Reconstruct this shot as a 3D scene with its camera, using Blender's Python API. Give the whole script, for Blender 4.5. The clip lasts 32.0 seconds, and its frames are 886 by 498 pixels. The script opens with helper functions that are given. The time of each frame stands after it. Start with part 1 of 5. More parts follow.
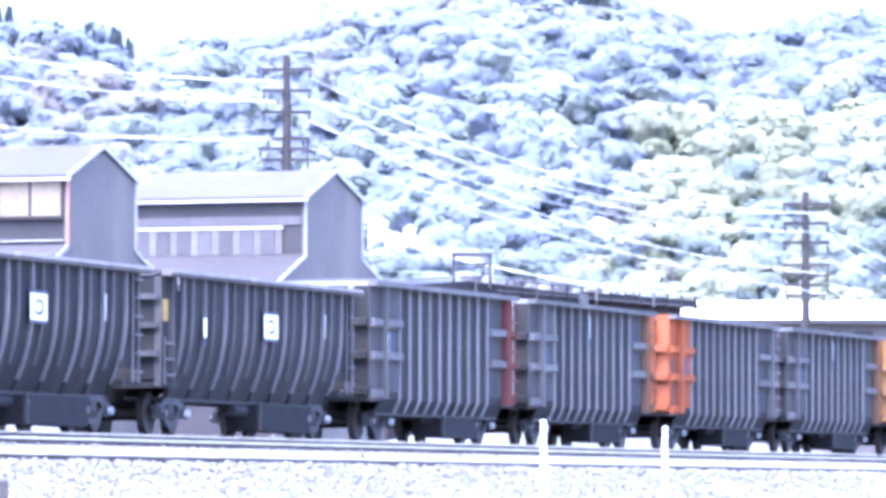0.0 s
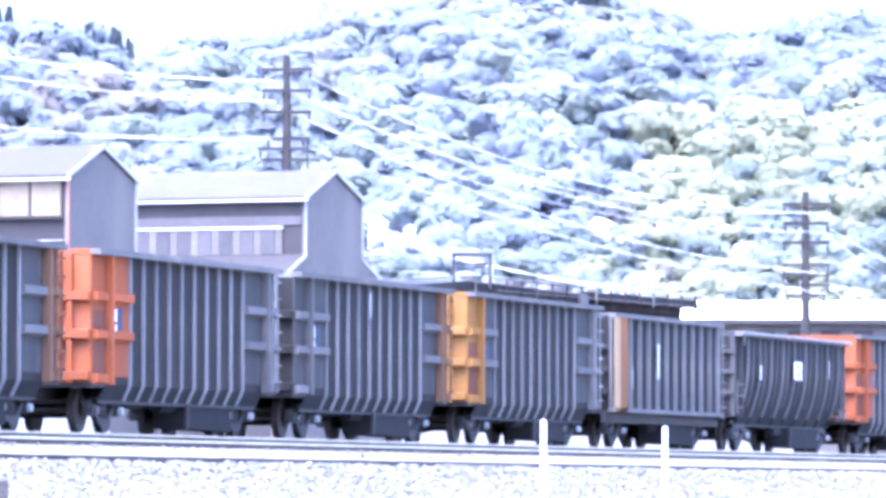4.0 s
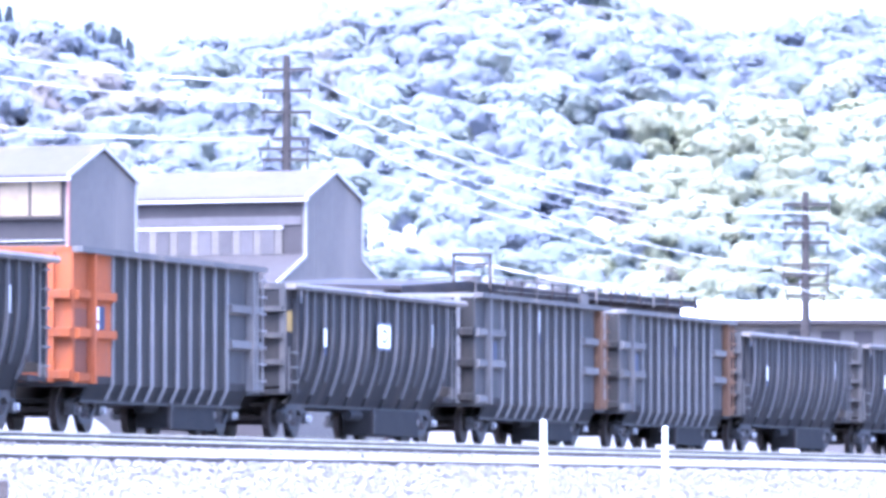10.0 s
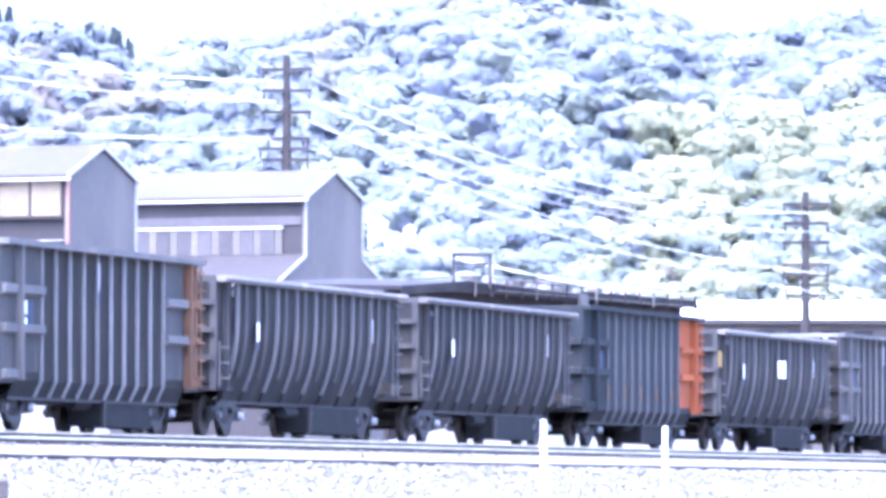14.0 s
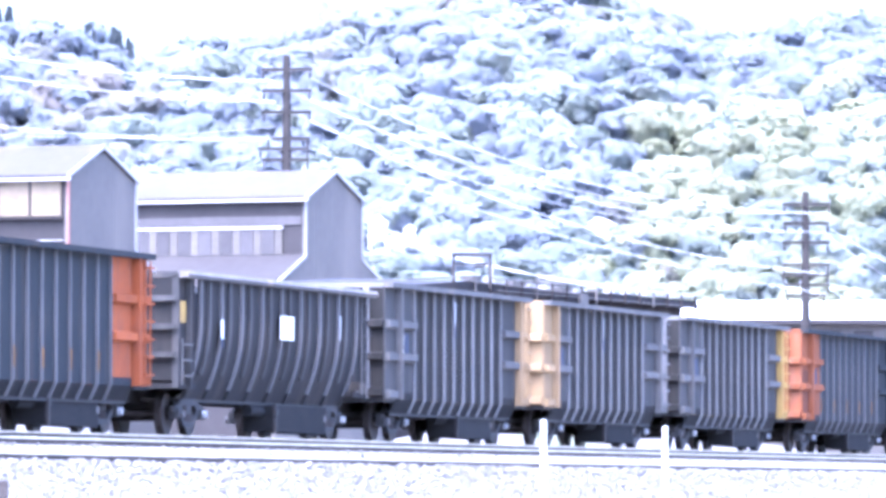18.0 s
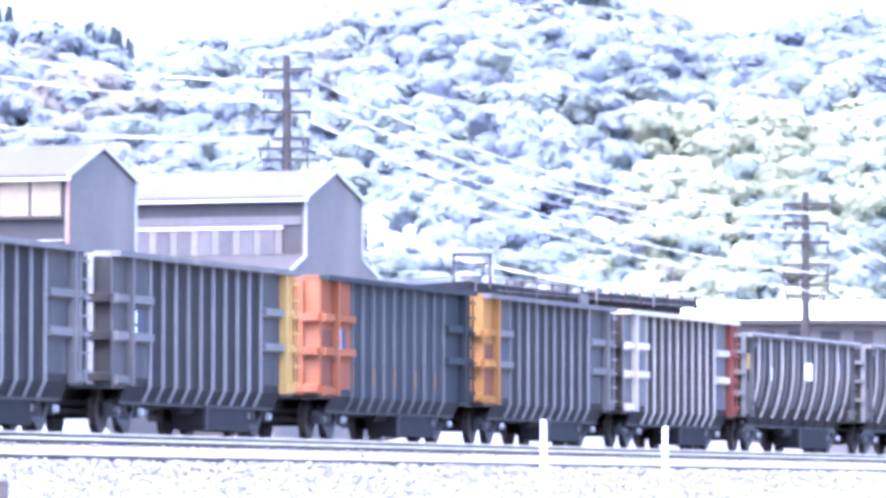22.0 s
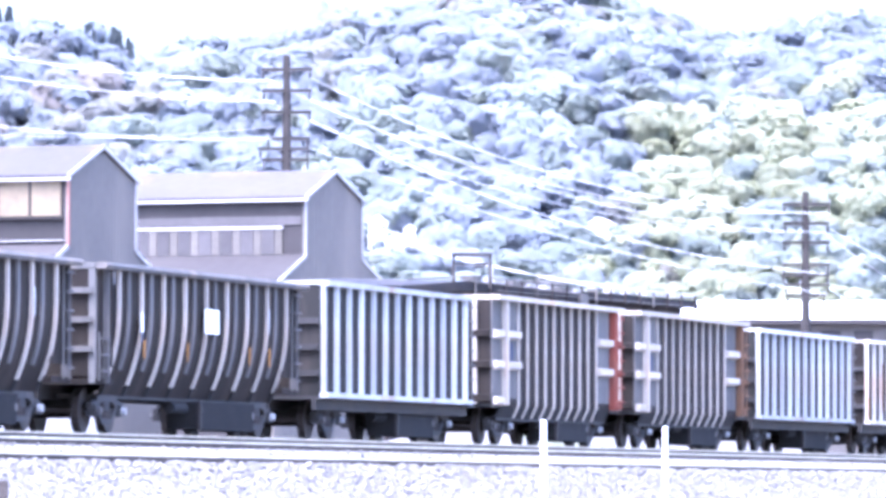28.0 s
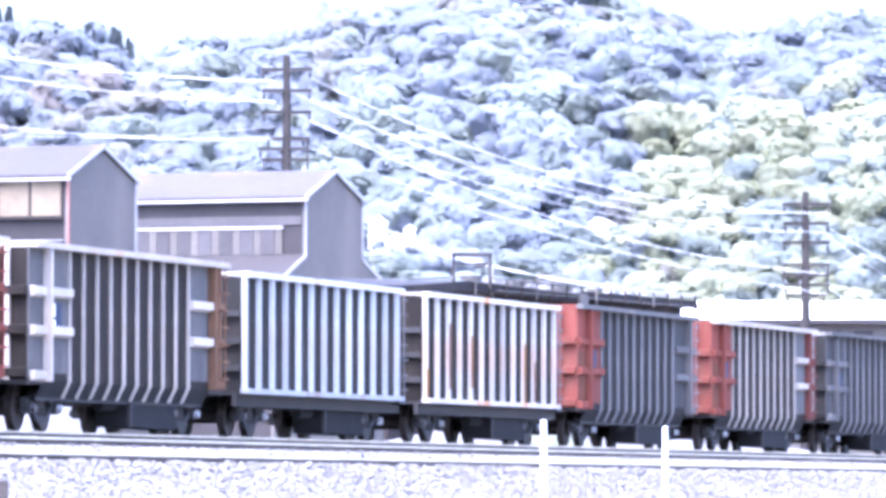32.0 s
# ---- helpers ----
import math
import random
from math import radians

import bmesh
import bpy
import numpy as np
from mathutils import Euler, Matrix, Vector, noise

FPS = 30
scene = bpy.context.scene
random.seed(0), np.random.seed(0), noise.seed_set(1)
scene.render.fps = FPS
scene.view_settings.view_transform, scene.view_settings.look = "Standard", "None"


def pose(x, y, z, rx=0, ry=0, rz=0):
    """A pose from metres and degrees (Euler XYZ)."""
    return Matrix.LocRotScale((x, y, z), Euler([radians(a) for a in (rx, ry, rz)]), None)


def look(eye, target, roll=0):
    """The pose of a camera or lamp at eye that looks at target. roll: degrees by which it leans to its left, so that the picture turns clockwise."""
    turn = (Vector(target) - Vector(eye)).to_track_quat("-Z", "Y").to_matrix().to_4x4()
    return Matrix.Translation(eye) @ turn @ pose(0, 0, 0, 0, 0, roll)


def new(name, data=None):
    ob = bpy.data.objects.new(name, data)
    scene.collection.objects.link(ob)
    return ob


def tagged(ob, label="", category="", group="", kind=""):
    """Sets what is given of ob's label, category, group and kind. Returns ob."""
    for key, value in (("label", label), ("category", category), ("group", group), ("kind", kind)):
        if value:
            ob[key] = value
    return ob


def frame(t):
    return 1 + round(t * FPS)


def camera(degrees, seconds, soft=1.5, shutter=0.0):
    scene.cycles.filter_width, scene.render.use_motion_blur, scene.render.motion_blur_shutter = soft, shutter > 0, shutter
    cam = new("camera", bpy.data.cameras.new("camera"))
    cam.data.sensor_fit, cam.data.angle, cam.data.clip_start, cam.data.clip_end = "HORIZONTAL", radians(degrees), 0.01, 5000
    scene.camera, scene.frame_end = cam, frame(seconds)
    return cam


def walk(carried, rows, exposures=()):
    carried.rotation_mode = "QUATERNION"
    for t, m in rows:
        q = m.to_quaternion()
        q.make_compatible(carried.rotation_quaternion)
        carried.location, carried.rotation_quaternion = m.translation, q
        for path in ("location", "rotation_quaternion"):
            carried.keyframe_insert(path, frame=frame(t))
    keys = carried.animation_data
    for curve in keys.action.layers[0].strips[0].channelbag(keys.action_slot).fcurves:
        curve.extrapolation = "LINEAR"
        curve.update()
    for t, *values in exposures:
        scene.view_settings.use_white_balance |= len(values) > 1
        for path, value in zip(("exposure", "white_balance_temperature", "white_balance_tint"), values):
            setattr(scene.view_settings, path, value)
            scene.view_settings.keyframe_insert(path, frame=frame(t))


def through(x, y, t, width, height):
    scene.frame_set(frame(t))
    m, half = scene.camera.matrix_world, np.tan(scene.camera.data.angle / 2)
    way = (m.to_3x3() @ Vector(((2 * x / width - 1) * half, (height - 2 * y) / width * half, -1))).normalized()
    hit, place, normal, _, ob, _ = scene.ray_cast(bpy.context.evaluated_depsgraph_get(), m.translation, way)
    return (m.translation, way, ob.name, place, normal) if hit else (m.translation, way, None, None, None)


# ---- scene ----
# The camera stands on a tripod beside the line and looks up the track through a long lens.
cam = camera(7.166, 32.0, soft=3.8)
EYE = (0.0, 0.0, 1.7)
VIEW = pose(*EYE, 91.970, 0, 0)
walk(cam, [(0, VIEW), (32, VIEW)],
     exposures=[(0, 3.5, 4660, 24), (6, 3.5, 4660, 24), (10, 3.54, 4690, 24), (21, 3.58, 4800, 23), (25, 3.5, 4880, 23), (32, 3.34, 4960, 23)])

# ---- daylight: hazy sun behind the camera, to the left ----
SUN_AZ, SUN_EL = 215.0, 68.0
world = bpy.data.worlds.new("world")
scene.world = world
world.use_nodes = True
wn = world.node_tree.nodes
sky = wn.new("ShaderNodeTexSky")
sky.sky_type = "NISHITA"
sky.sun_disc = False
sky.sun_elevation = radians(SUN_EL)
sky.sun_rotation = radians(SUN_AZ)
sky.air_density, sky.dust_density, sky.ozone_density = 0.9, 7.0, 0.8
wn["Background"].inputs["Strength"].default_value = 0.15
world.node_tree.links.new(sky.outputs["Color"], wn["Background"].inputs["Color"])
sun = new("sun", bpy.data.lights.new("sun", "SUN"))
sun.data.energy, sun.data.angle, sun.data.color = 0.5, radians(28.0), (1.0, 0.95, 0.87)
az, el = radians(SUN_AZ), radians(SUN_EL)
TO_SUN = Vector((math.sin(az) * math.cos(el), math.cos(az) * math.cos(el), math.sin(el)))
sun.matrix_world = look((0, 0, 80), Vector((0, 0, 80)) - TO_SUN)

# ---- materials ----
MATS = {}


def mat(name, base, second=None, rough=0.6, metal=0.0, grain=30.0, patch=1.2, bump=0.15, vary=0.15, stain=None, spec=0.12, islands=False, sheen=0.0):
    """Base colour broken up by grain, large patches and a shift from piece to piece."""
    if name in MATS:
        return MATS[name]
    m = bpy.data.materials.new(name)
    m.use_nodes = True
    nt = m.node_tree
    b = nt.nodes["Principled BSDF"]
    co = nt.nodes.new("ShaderNodeTexCoord")
    second = second or tuple(c * 0.7 for c in base)
    n1 = nt.nodes.new("ShaderNodeTexNoise")
    n1.inputs["Scale"].default_value, n1.inputs["Detail"].default_value = grain, 4
    n2 = nt.nodes.new("ShaderNodeTexNoise")
    n2.inputs["Scale"].default_value, n2.inputs["Detail"].default_value = patch, 3
    for n in (n1, n2):
        nt.links.new(co.outputs["Object"], n.inputs["Vector"])
    mix = nt.nodes.new("ShaderNodeMix")
    mix.data_type = "RGBA"
    mix.inputs["A"].default_value, mix.inputs["B"].default_value = (*base, 1), (*second, 1)
    ramp = nt.nodes.new("ShaderNodeMapRange")
    ramp.inputs["From Min"].default_value, ramp.inputs["From Max"].default_value = 0.35, 0.65
    add = nt.nodes.new("ShaderNodeMath")
    add.operation = "MULTIPLY_ADD"
    add.inputs[1].default_value = 0.5
    half = nt.nodes.new("ShaderNodeMath")
    half.operation = "MULTIPLY"
    half.inputs[1].default_value = 0.5
    nt.links.new(n2.outputs["Fac"], half.inputs[0])
    nt.links.new(n1.outputs["Fac"], add.inputs[0])
    nt.links.new(half.outputs[0], add.inputs[2])
    nt.links.new(add.outputs[0], ramp.inputs["Value"])
    nt.links.new(ramp.outputs[0], mix.inputs["Factor"])
    out = mix.outputs["Result"]
    if stain:
        n3 = nt.nodes.new("ShaderNodeTexNoise")
        n3.inputs["Scale"].default_value, n3.inputs["Detail"].default_value = patch * 0.9, 5
        mp = nt.nodes.new("ShaderNodeMapping")
        mp.inputs["Scale"].default_value, mp.inputs["Location"].default_value = (1.6, 1.6, 0.35), (7, 3, 1)
        nt.links.new(co.outputs["Object"], mp.inputs["Vector"])
        nt.links.new(mp.outputs["Vector"], n3.inputs["Vector"])
        r3 = nt.nodes.new("ShaderNodeMapRange")
        r3.inputs["From Min"].default_value, r3.inputs["From Max"].default_value = 0.52, 0.72
        nt.links.new(n3.outputs["Fac"], r3.inputs["Value"])
        mix2 = nt.nodes.new("ShaderNodeMix")
        mix2.data_type = "RGBA"
        mix2.inputs["B"].default_value = (*stain, 1)
        nt.links.new(r3.outputs[0], mix2.inputs["Factor"])
        nt.links.new(out, mix2.inputs["A"])
        out = mix2.outputs["Result"]
    hsv = nt.nodes.new("ShaderNodeHueSaturation")
    rnd = nt.nodes.new("ShaderNodeMapRange")
    rnd.inputs["To Min"].default_value, rnd.inputs["To Max"].default_value = 1 - vary, 1 + vary
    if islands:
        src = nt.nodes.new("ShaderNodeNewGeometry").outputs["Random Per Island"]
    else:
        src = nt.nodes.new("ShaderNodeObjectInfo").outputs["Random"]
    nt.links.new(src, rnd.inputs["Value"])
    nt.links.new(rnd.outputs[0], hsv.inputs["Value"])
    nt.links.new(out, hsv.inputs["Color"])
    nt.links.new(hsv.outputs["Color"], b.inputs["Base Color"])
    b.inputs["Roughness"].default_value, b.inputs["Metallic"].default_value = rough, metal
    b.inputs["Specular IOR Level"].default_value = spec
    if sheen:
        b.inputs["Sheen Weight"].default_value = sheen
    if bump:
        bp = nt.nodes.new("ShaderNodeBump")
        bp.inputs["Strength"].default_value, bp.inputs["Distance"].default_value = bump, 0.02
        nt.links.new(n1.outputs["Fac"], bp.inputs["Height"])
        nt.links.new(bp.outputs["Normal"], b.inputs["Normal"])
    MATS[name] = m
    return m


def leaf_mat(name, base, second, through):
    """Leaves: diffuse front, light coming through from behind, a little gloss."""
    m = mat(name, base, second, rough=0.75, grain=0.5, patch=0.06, bump=0, vary=0.05, islands=True, spec=0.05)
    nt = m.node_tree
    b = nt.nodes["Principled BSDF"]
    tr = nt.nodes.new("ShaderNodeBsdfTranslucent")
    tr.inputs["Color"].default_value = (*through, 1)
    ms = nt.nodes.new("ShaderNodeMixShader")
    ms.inputs[0].default_value = 0.45
    nt.links.new(b.outputs[0], ms.inputs[1])
    nt.links.new(tr.outputs[0], ms.inputs[2])
    nt.links.new(ms.outputs[0], nt.nodes["Material Output"].inputs["Surface"])
    return m


BALLAST = mat("ballast", (0.142, 0.134, 0.127), (0.108, 0.102, 0.096), rough=0.9, grain=9, patch=0.5, bump=0.8, islands=False)
STONE = mat("stone", (0.150, 0.141, 0.133), (0.112, 0.106, 0.1), rough=0.85, grain=12, patch=2, bump=0.2, vary=0.16, islands=True)
YARD = mat("yard_dirt", (0.12, 0.113, 0.107), (0.09, 0.084, 0.079), rough=0.95, grain=3, patch=0.08, bump=0.4)
GRASS = mat("hill_floor", (0.26, 0.26, 0.22), (0.21, 0.215, 0.18), rough=0.95, grain=0.6, patch=0.03, bump=0.3)
RAIL = mat("rail_steel", (0.55, 0.53, 0.52), (0.260, 0.248, 0.242), rough=0.28, metal=0.9, grain=40, patch=2, bump=0.03)
RAILSIDE = mat("rail_rust", (0.070, 0.056, 0.048), (0.045, 0.036, 0.031), rough=0.8, grain=40, patch=2)
TIE = mat("tie_wood", (0.078, 0.066, 0.060), (0.042, 0.036, 0.033), rough=0.9, grain=18, patch=3, vary=0.35)
GALV = mat("galvanized", (0.385, 0.385, 0.392), (0.294, 0.294, 0.308), rough=0.45, metal=0.5, grain=20, patch=2)
CORR = mat("corrugated_steel", (0.120, 0.109, 0.100), (0.101, 0.092, 0.085), rough=0.6, metal=0.15, grain=2, patch=0.25, stain=(0.138, 0.122, 0.108))
ROOFM = mat("roof_sheet", (0.062, 0.053, 0.051), (0.047, 0.041, 0.040), rough=0.45, metal=0.0, grain=2, patch=0.2, stain=(0.10, 0.07, 0.06))
POLEW = mat("pole_wood", (0.046, 0.040, 0.037), (0.030, 0.027, 0.025), rough=0.9, grain=8, patch=1)
WIREM = mat("wire_aluminium", (0.80, 0.80, 0.79), (0.70, 0.70, 0.69), rough=0.5, metal=0.0, grain=5, patch=1, bump=0)
WHITE = mat("white_paint", (0.78, 0.78, 0.77), (0.66, 0.66, 0.64), rough=0.5, grain=10, patch=2)
DARKST = mat("dark_steel", (0.034, 0.033, 0.034), (0.042, 0.039, 0.038), rough=0.7, grain=14, patch=1.5, stain=(0.05, 0.042, 0.036))
WHEELM = mat("wheel_steel", (0.060, 0.051, 0.045), (0.036, 0.030, 0.027), rough=0.6, metal=0.3, grain=20, patch=3)

# ---- mesh helpers ----
def box(bm, x0, x1, y0, y1, z0, z1):
    v = [bm.verts.new((x, y, z)) for x in (x0, x1) for y in (y0, y1) for z in (z0, z1)]
    for f in ((0, 1, 3, 2), (4, 6, 7, 5), (0, 4, 5, 1), (2, 3, 7, 6), (0, 2, 6, 4), (1, 5, 7, 3)):
        bm.faces.new([v[i] for i in f])


def prism(bm, pts, a, b, axis="x"):
    """A closed outline pts, swept from a to b along an axis."""
    put = {"x": lambda s, p: (s, p[0], p[1]), "y": lambda s, p: (p[0], s, p[1]), "z": lambda s, p: (p[0], p[1], s)}[axis]
    r0 = [bm.verts.new(put(a, p)) for p in pts]
    r1 = [bm.verts.new(put(b, p)) for p in pts]
    n = len(pts)
    for i in range(n):
        bm.faces.new((r0[i], r0[(i + 1) % n], r1[(i + 1) % n], r1[i]))
    bm.faces.new(r0[::-1])
    bm.faces.new(r1)


def tube(bm, a, b, r0, r1=None, n=8):
    r1 = r0 if r1 is None else r1
    a, b = Vector(a), Vector(b)
    q = (b - a).to_track_quat("Z", "Y")
    rings = []
    for p, r in ((a, r0), (b, r1)):
        rings.append([bm.verts.new(p + q @ Vector((r * math.cos(t * math.tau / n), r * math.sin(t * math.tau / n), 0))) for t in range(n)])
    for i in range(n):
        bm.faces.new((rings[0][i], rings[0][(i + 1) % n], rings[1][(i + 1) % n], rings[1][i]))
    bm.faces.new(rings[0][::-1])
    bm.faces.new(rings[1])


def mesh_of(name, bm, material):
    bmesh.ops.recalc_face_normals(bm, faces=bm.faces)
    me = bpy.data.meshes.new(name)
    bm.to_mesh(me)
    bm.free()
    for m in (material if isinstance(material, (list, tuple)) else [material]):
        me.materials.append(m)
    return me


def part(name, bm, material, parent, label="", at=None):
    ob = new(name, bm if isinstance(bm, bpy.types.Mesh) else mesh_of(name, bm, material))
    ob.parent = parent
    if at is not None:
        ob.matrix_basis = at
    return tagged(ob, label)


CACHE = {}


def shared(name, key, build, material, parent, label="", at=None):
    """A part on a mesh that all parts with the same key and paint share."""
    k = (key, material.name)
    if k not in CACHE:
        bm = bmesh.new()
        build(bm)
        CACHE[k] = mesh_of(name, bm, material)
    return part(name, CACHE[k], material, parent, label, at)


def thing(name, label, category, group="", kind="", at=None):
    ob = new(name)
    if at is not None:
        ob.matrix_basis = at
    return tagged(ob, label, category, group, kind)


# ---- the line of the track ----
TAN0, BEND, XS = 0.2047, 1.349e-4, -39.3
Y_A, Y_B = -150.0, 420.0


def line_x(y):
    """East of the near side of the train, at a distance y up the line."""
    yc = min(max(y, Y_A), Y_B)
    return XS + TAN0 * yc + BEND * yc * yc + (y - yc) * (TAN0 + 2 * BEND * yc)


def line_slope(y):
    return TAN0 + 2 * BEND * min(max(y, Y_A), Y_B)


def on_line(y, side, z):
    """A point at the distance y, side metres right of the near side of the train."""
    k = line_slope(y)
    n = 1 / math.sqrt(1 + k * k)
    return Vector((line_x(y) + side * n, y - side * k * n, z))


RAIL_1, RAIL_2, RAIL_3 = 2.93, 2.71, 2.35  # rail tops
TRACKS = [(-1.6, RAIL_1), (2.65, RAIL_2), (6.85, RAIL_3)]

# ---- ground: one sheet ----
RIDGE = [(-900, 60), (-400, 74), (-160, 70), (-78, 76), (-68, 74), (-60, 74), (-54, 69), (-46, 71), (-38, 71), (-28, 73), (-14, 77), (-4, 78.5),
         (12, 78), (24, 78.5), (36, 77), (43, 74), (50, 74), (58, 77), (66, 76.5), (78, 76), (160, 72), (400, 78), (900, 60)]


def ridge(x):
    for (a, ha), (b, hb) in zip(RIDGE, RIDGE[1:]):
        if a <= x <= b:
            return ha + (hb - ha) * (x - a) / (b - a)
    return 60.0


def ramp01(v):
    v = min(max(v, 0), 1)
    return v * v * (3 - 2 * v)


def bank_z(d):
    pts = [(-400, 2.2), (-16, 2.3), (-6, 2.5), (-4.2, 2.66), (0.6, 2.66), (1.1, 2.54), (4.6, 2.54), (5.1, 2.18), (8.55, 2.18), (8.8, 2.08), (12.4, 0.08), (16, 0.0), (4000, 0.0)]
    if d <= -400:
        return 2.2
    for (a, ha), (b, hb) in zip(pts, pts[1:]):
        if a <= d <= b:
            return ha + (hb - ha) * (d - a) / (b - a)
    return 0.0


def hill_z(x, y):
    k = min(max((y - 1110) / 140, 0), 1)
    up = 0.6 * k + 0.4 * ramp01(k)
    return ridge(x) * up + 3.5 * noise.noise(Vector((x * 0.025, y * 0.02, 0))) * ramp01((y - 1116) / 36)


def ground_z(x, y):
    low = bank_z((x - line_x(y)) * 0.97) if y < 420 else 2.2
    if 420 <= y:
        low = 2.2
    elif y > 320:
        k = ramp01((y - 320) / 100)
        low = low * (1 - k) + 2.2 * k
    if 150 < y < 300:
        low += 1.9 * ramp01((x + 2.0) / 3.0) * ramp01((-8.5 - (x - line_x(y)) * 0.97) / 8.0) * ramp01((y - 150) / 30) * ramp01((300 - y) / 40)
    return low + hill_z(x, y)


def build_ground():
    ds = [-2200, -1400, -900, -600, -400, -300, -220, -160, -120, -90, -70, -52, -40, -30, -22, -16, -11, -6, -4.2, -2, 0.6, 1.1, 2.8, 4.6, 5.1, 7,
          8.55, 8.8, 9.4, 10, 10.7, 11.5, 12.4, 14, 16, 20, 27, 36, 46, 60, 80, 105, 140, 200, 300, 450, 700, 1100, 1700, 2400]
    ys = [-900, -500, -250] + list(range(-150, 60, 15)) + list(range(60, 260, 5)) + list(range(260, 1000, 40)) + list(range(1000, 1400, 10)) + [1450, 1550, 1700, 2000, 2500, 3200]
    verts, faces, idx = [], [], []
    for y in ys:
        for d in ds:
            yy = y
            x = line_x(min(y, 420)) + d
            z = ground_z(x, yy)
            if 60 <= y < 260 and 5 < d < 13:
                z += 0.05 * noise.noise(Vector((x * 2.1, y * 0.9, 3)))
            verts.append((x, yy, z))
    n = len(ds)
    for j in range(len(ys) - 1):
        for i in range(n - 1):
            faces.append((j * n + i, j * n + i + 1, (j + 1) * n + i + 1, (j + 1) * n + i))
            d = ds[i]
            idx.append(2 if ys[j] >= 470 or (d >= 16) else (0 if -6 <= d < 12.4 else 1))
    me = bpy.data.meshes.new("ground")
    me.from_pydata(verts, [], faces)
    for m in (BALLAST, YARD, GRASS):
        me.materials.append(m)
    me.polygons.foreach_set("material_index", idx)
    me.polygons.foreach_set("use_smooth", [True] * len(faces))
    return tagged(new("ground", me), "pale gravel ballast bank, dirt yard and wooded valley side", "ground", kind="structure")


build_ground()


# ---- tracks ----
def build_track(side, top, group, pieces):
    track = thing("railway_track", "steel rails on timber sleepers in pale stone ballast", "railway track", group, "structure")
    ys = list(range(-140, 420, 8))
    for off in (-0.75, 0.75):
        for name, w0, w1, z0, z1, m in (("rail_head", -0.036, 0.036, -0.045, 0.0, RAIL), ("rail_web", -0.011, 0.011, -0.15, -0.045, RAILSIDE), ("rail_foot", -0.07, 0.07, -0.172, -0.15, RAILSIDE)):
            verts, faces = [], []
            for y in ys:
                for w, z in ((w0, z0), (w1, z0), (w1, z1), (w0, z1)):
                    verts.append(on_line(y, side + off + w, top + z))
            for j in range(len(ys) - 1):
                for i in range(4):
                    faces.append((j * 4 + i, j * 4 + (i + 1) % 4, (j + 1) * 4 + (i + 1) % 4, (j + 1) * 4 + i))
            me = bpy.data.meshes.new(name)
            me.from_pydata(verts, [], faces)
            me.materials.append(m)
            part(name, me, m, track)
    rng = random.Random(int(side * 10) + 77)
    y = 96.0
    k = 0
    while y < 250:
        p = on_line(y, side + rng.uniform(-0.03, 0.03), top - 0.172 - 0.09)
        def tie(bm):
            box(bm, -1.3, 1.3, -0.11, 0.11, -0.09, 0.09)
        shared("sleeper", "tie", tie, TIE, track, at=pose(*p, 0, 0, math.degrees(-math.atan(line_slope(y))) + rng.uniform(-1, 1)))
        y += 0.56
        k += 1
    return track


for side, top in TRACKS:
    build_track(side, top, "tracks side by side", True)

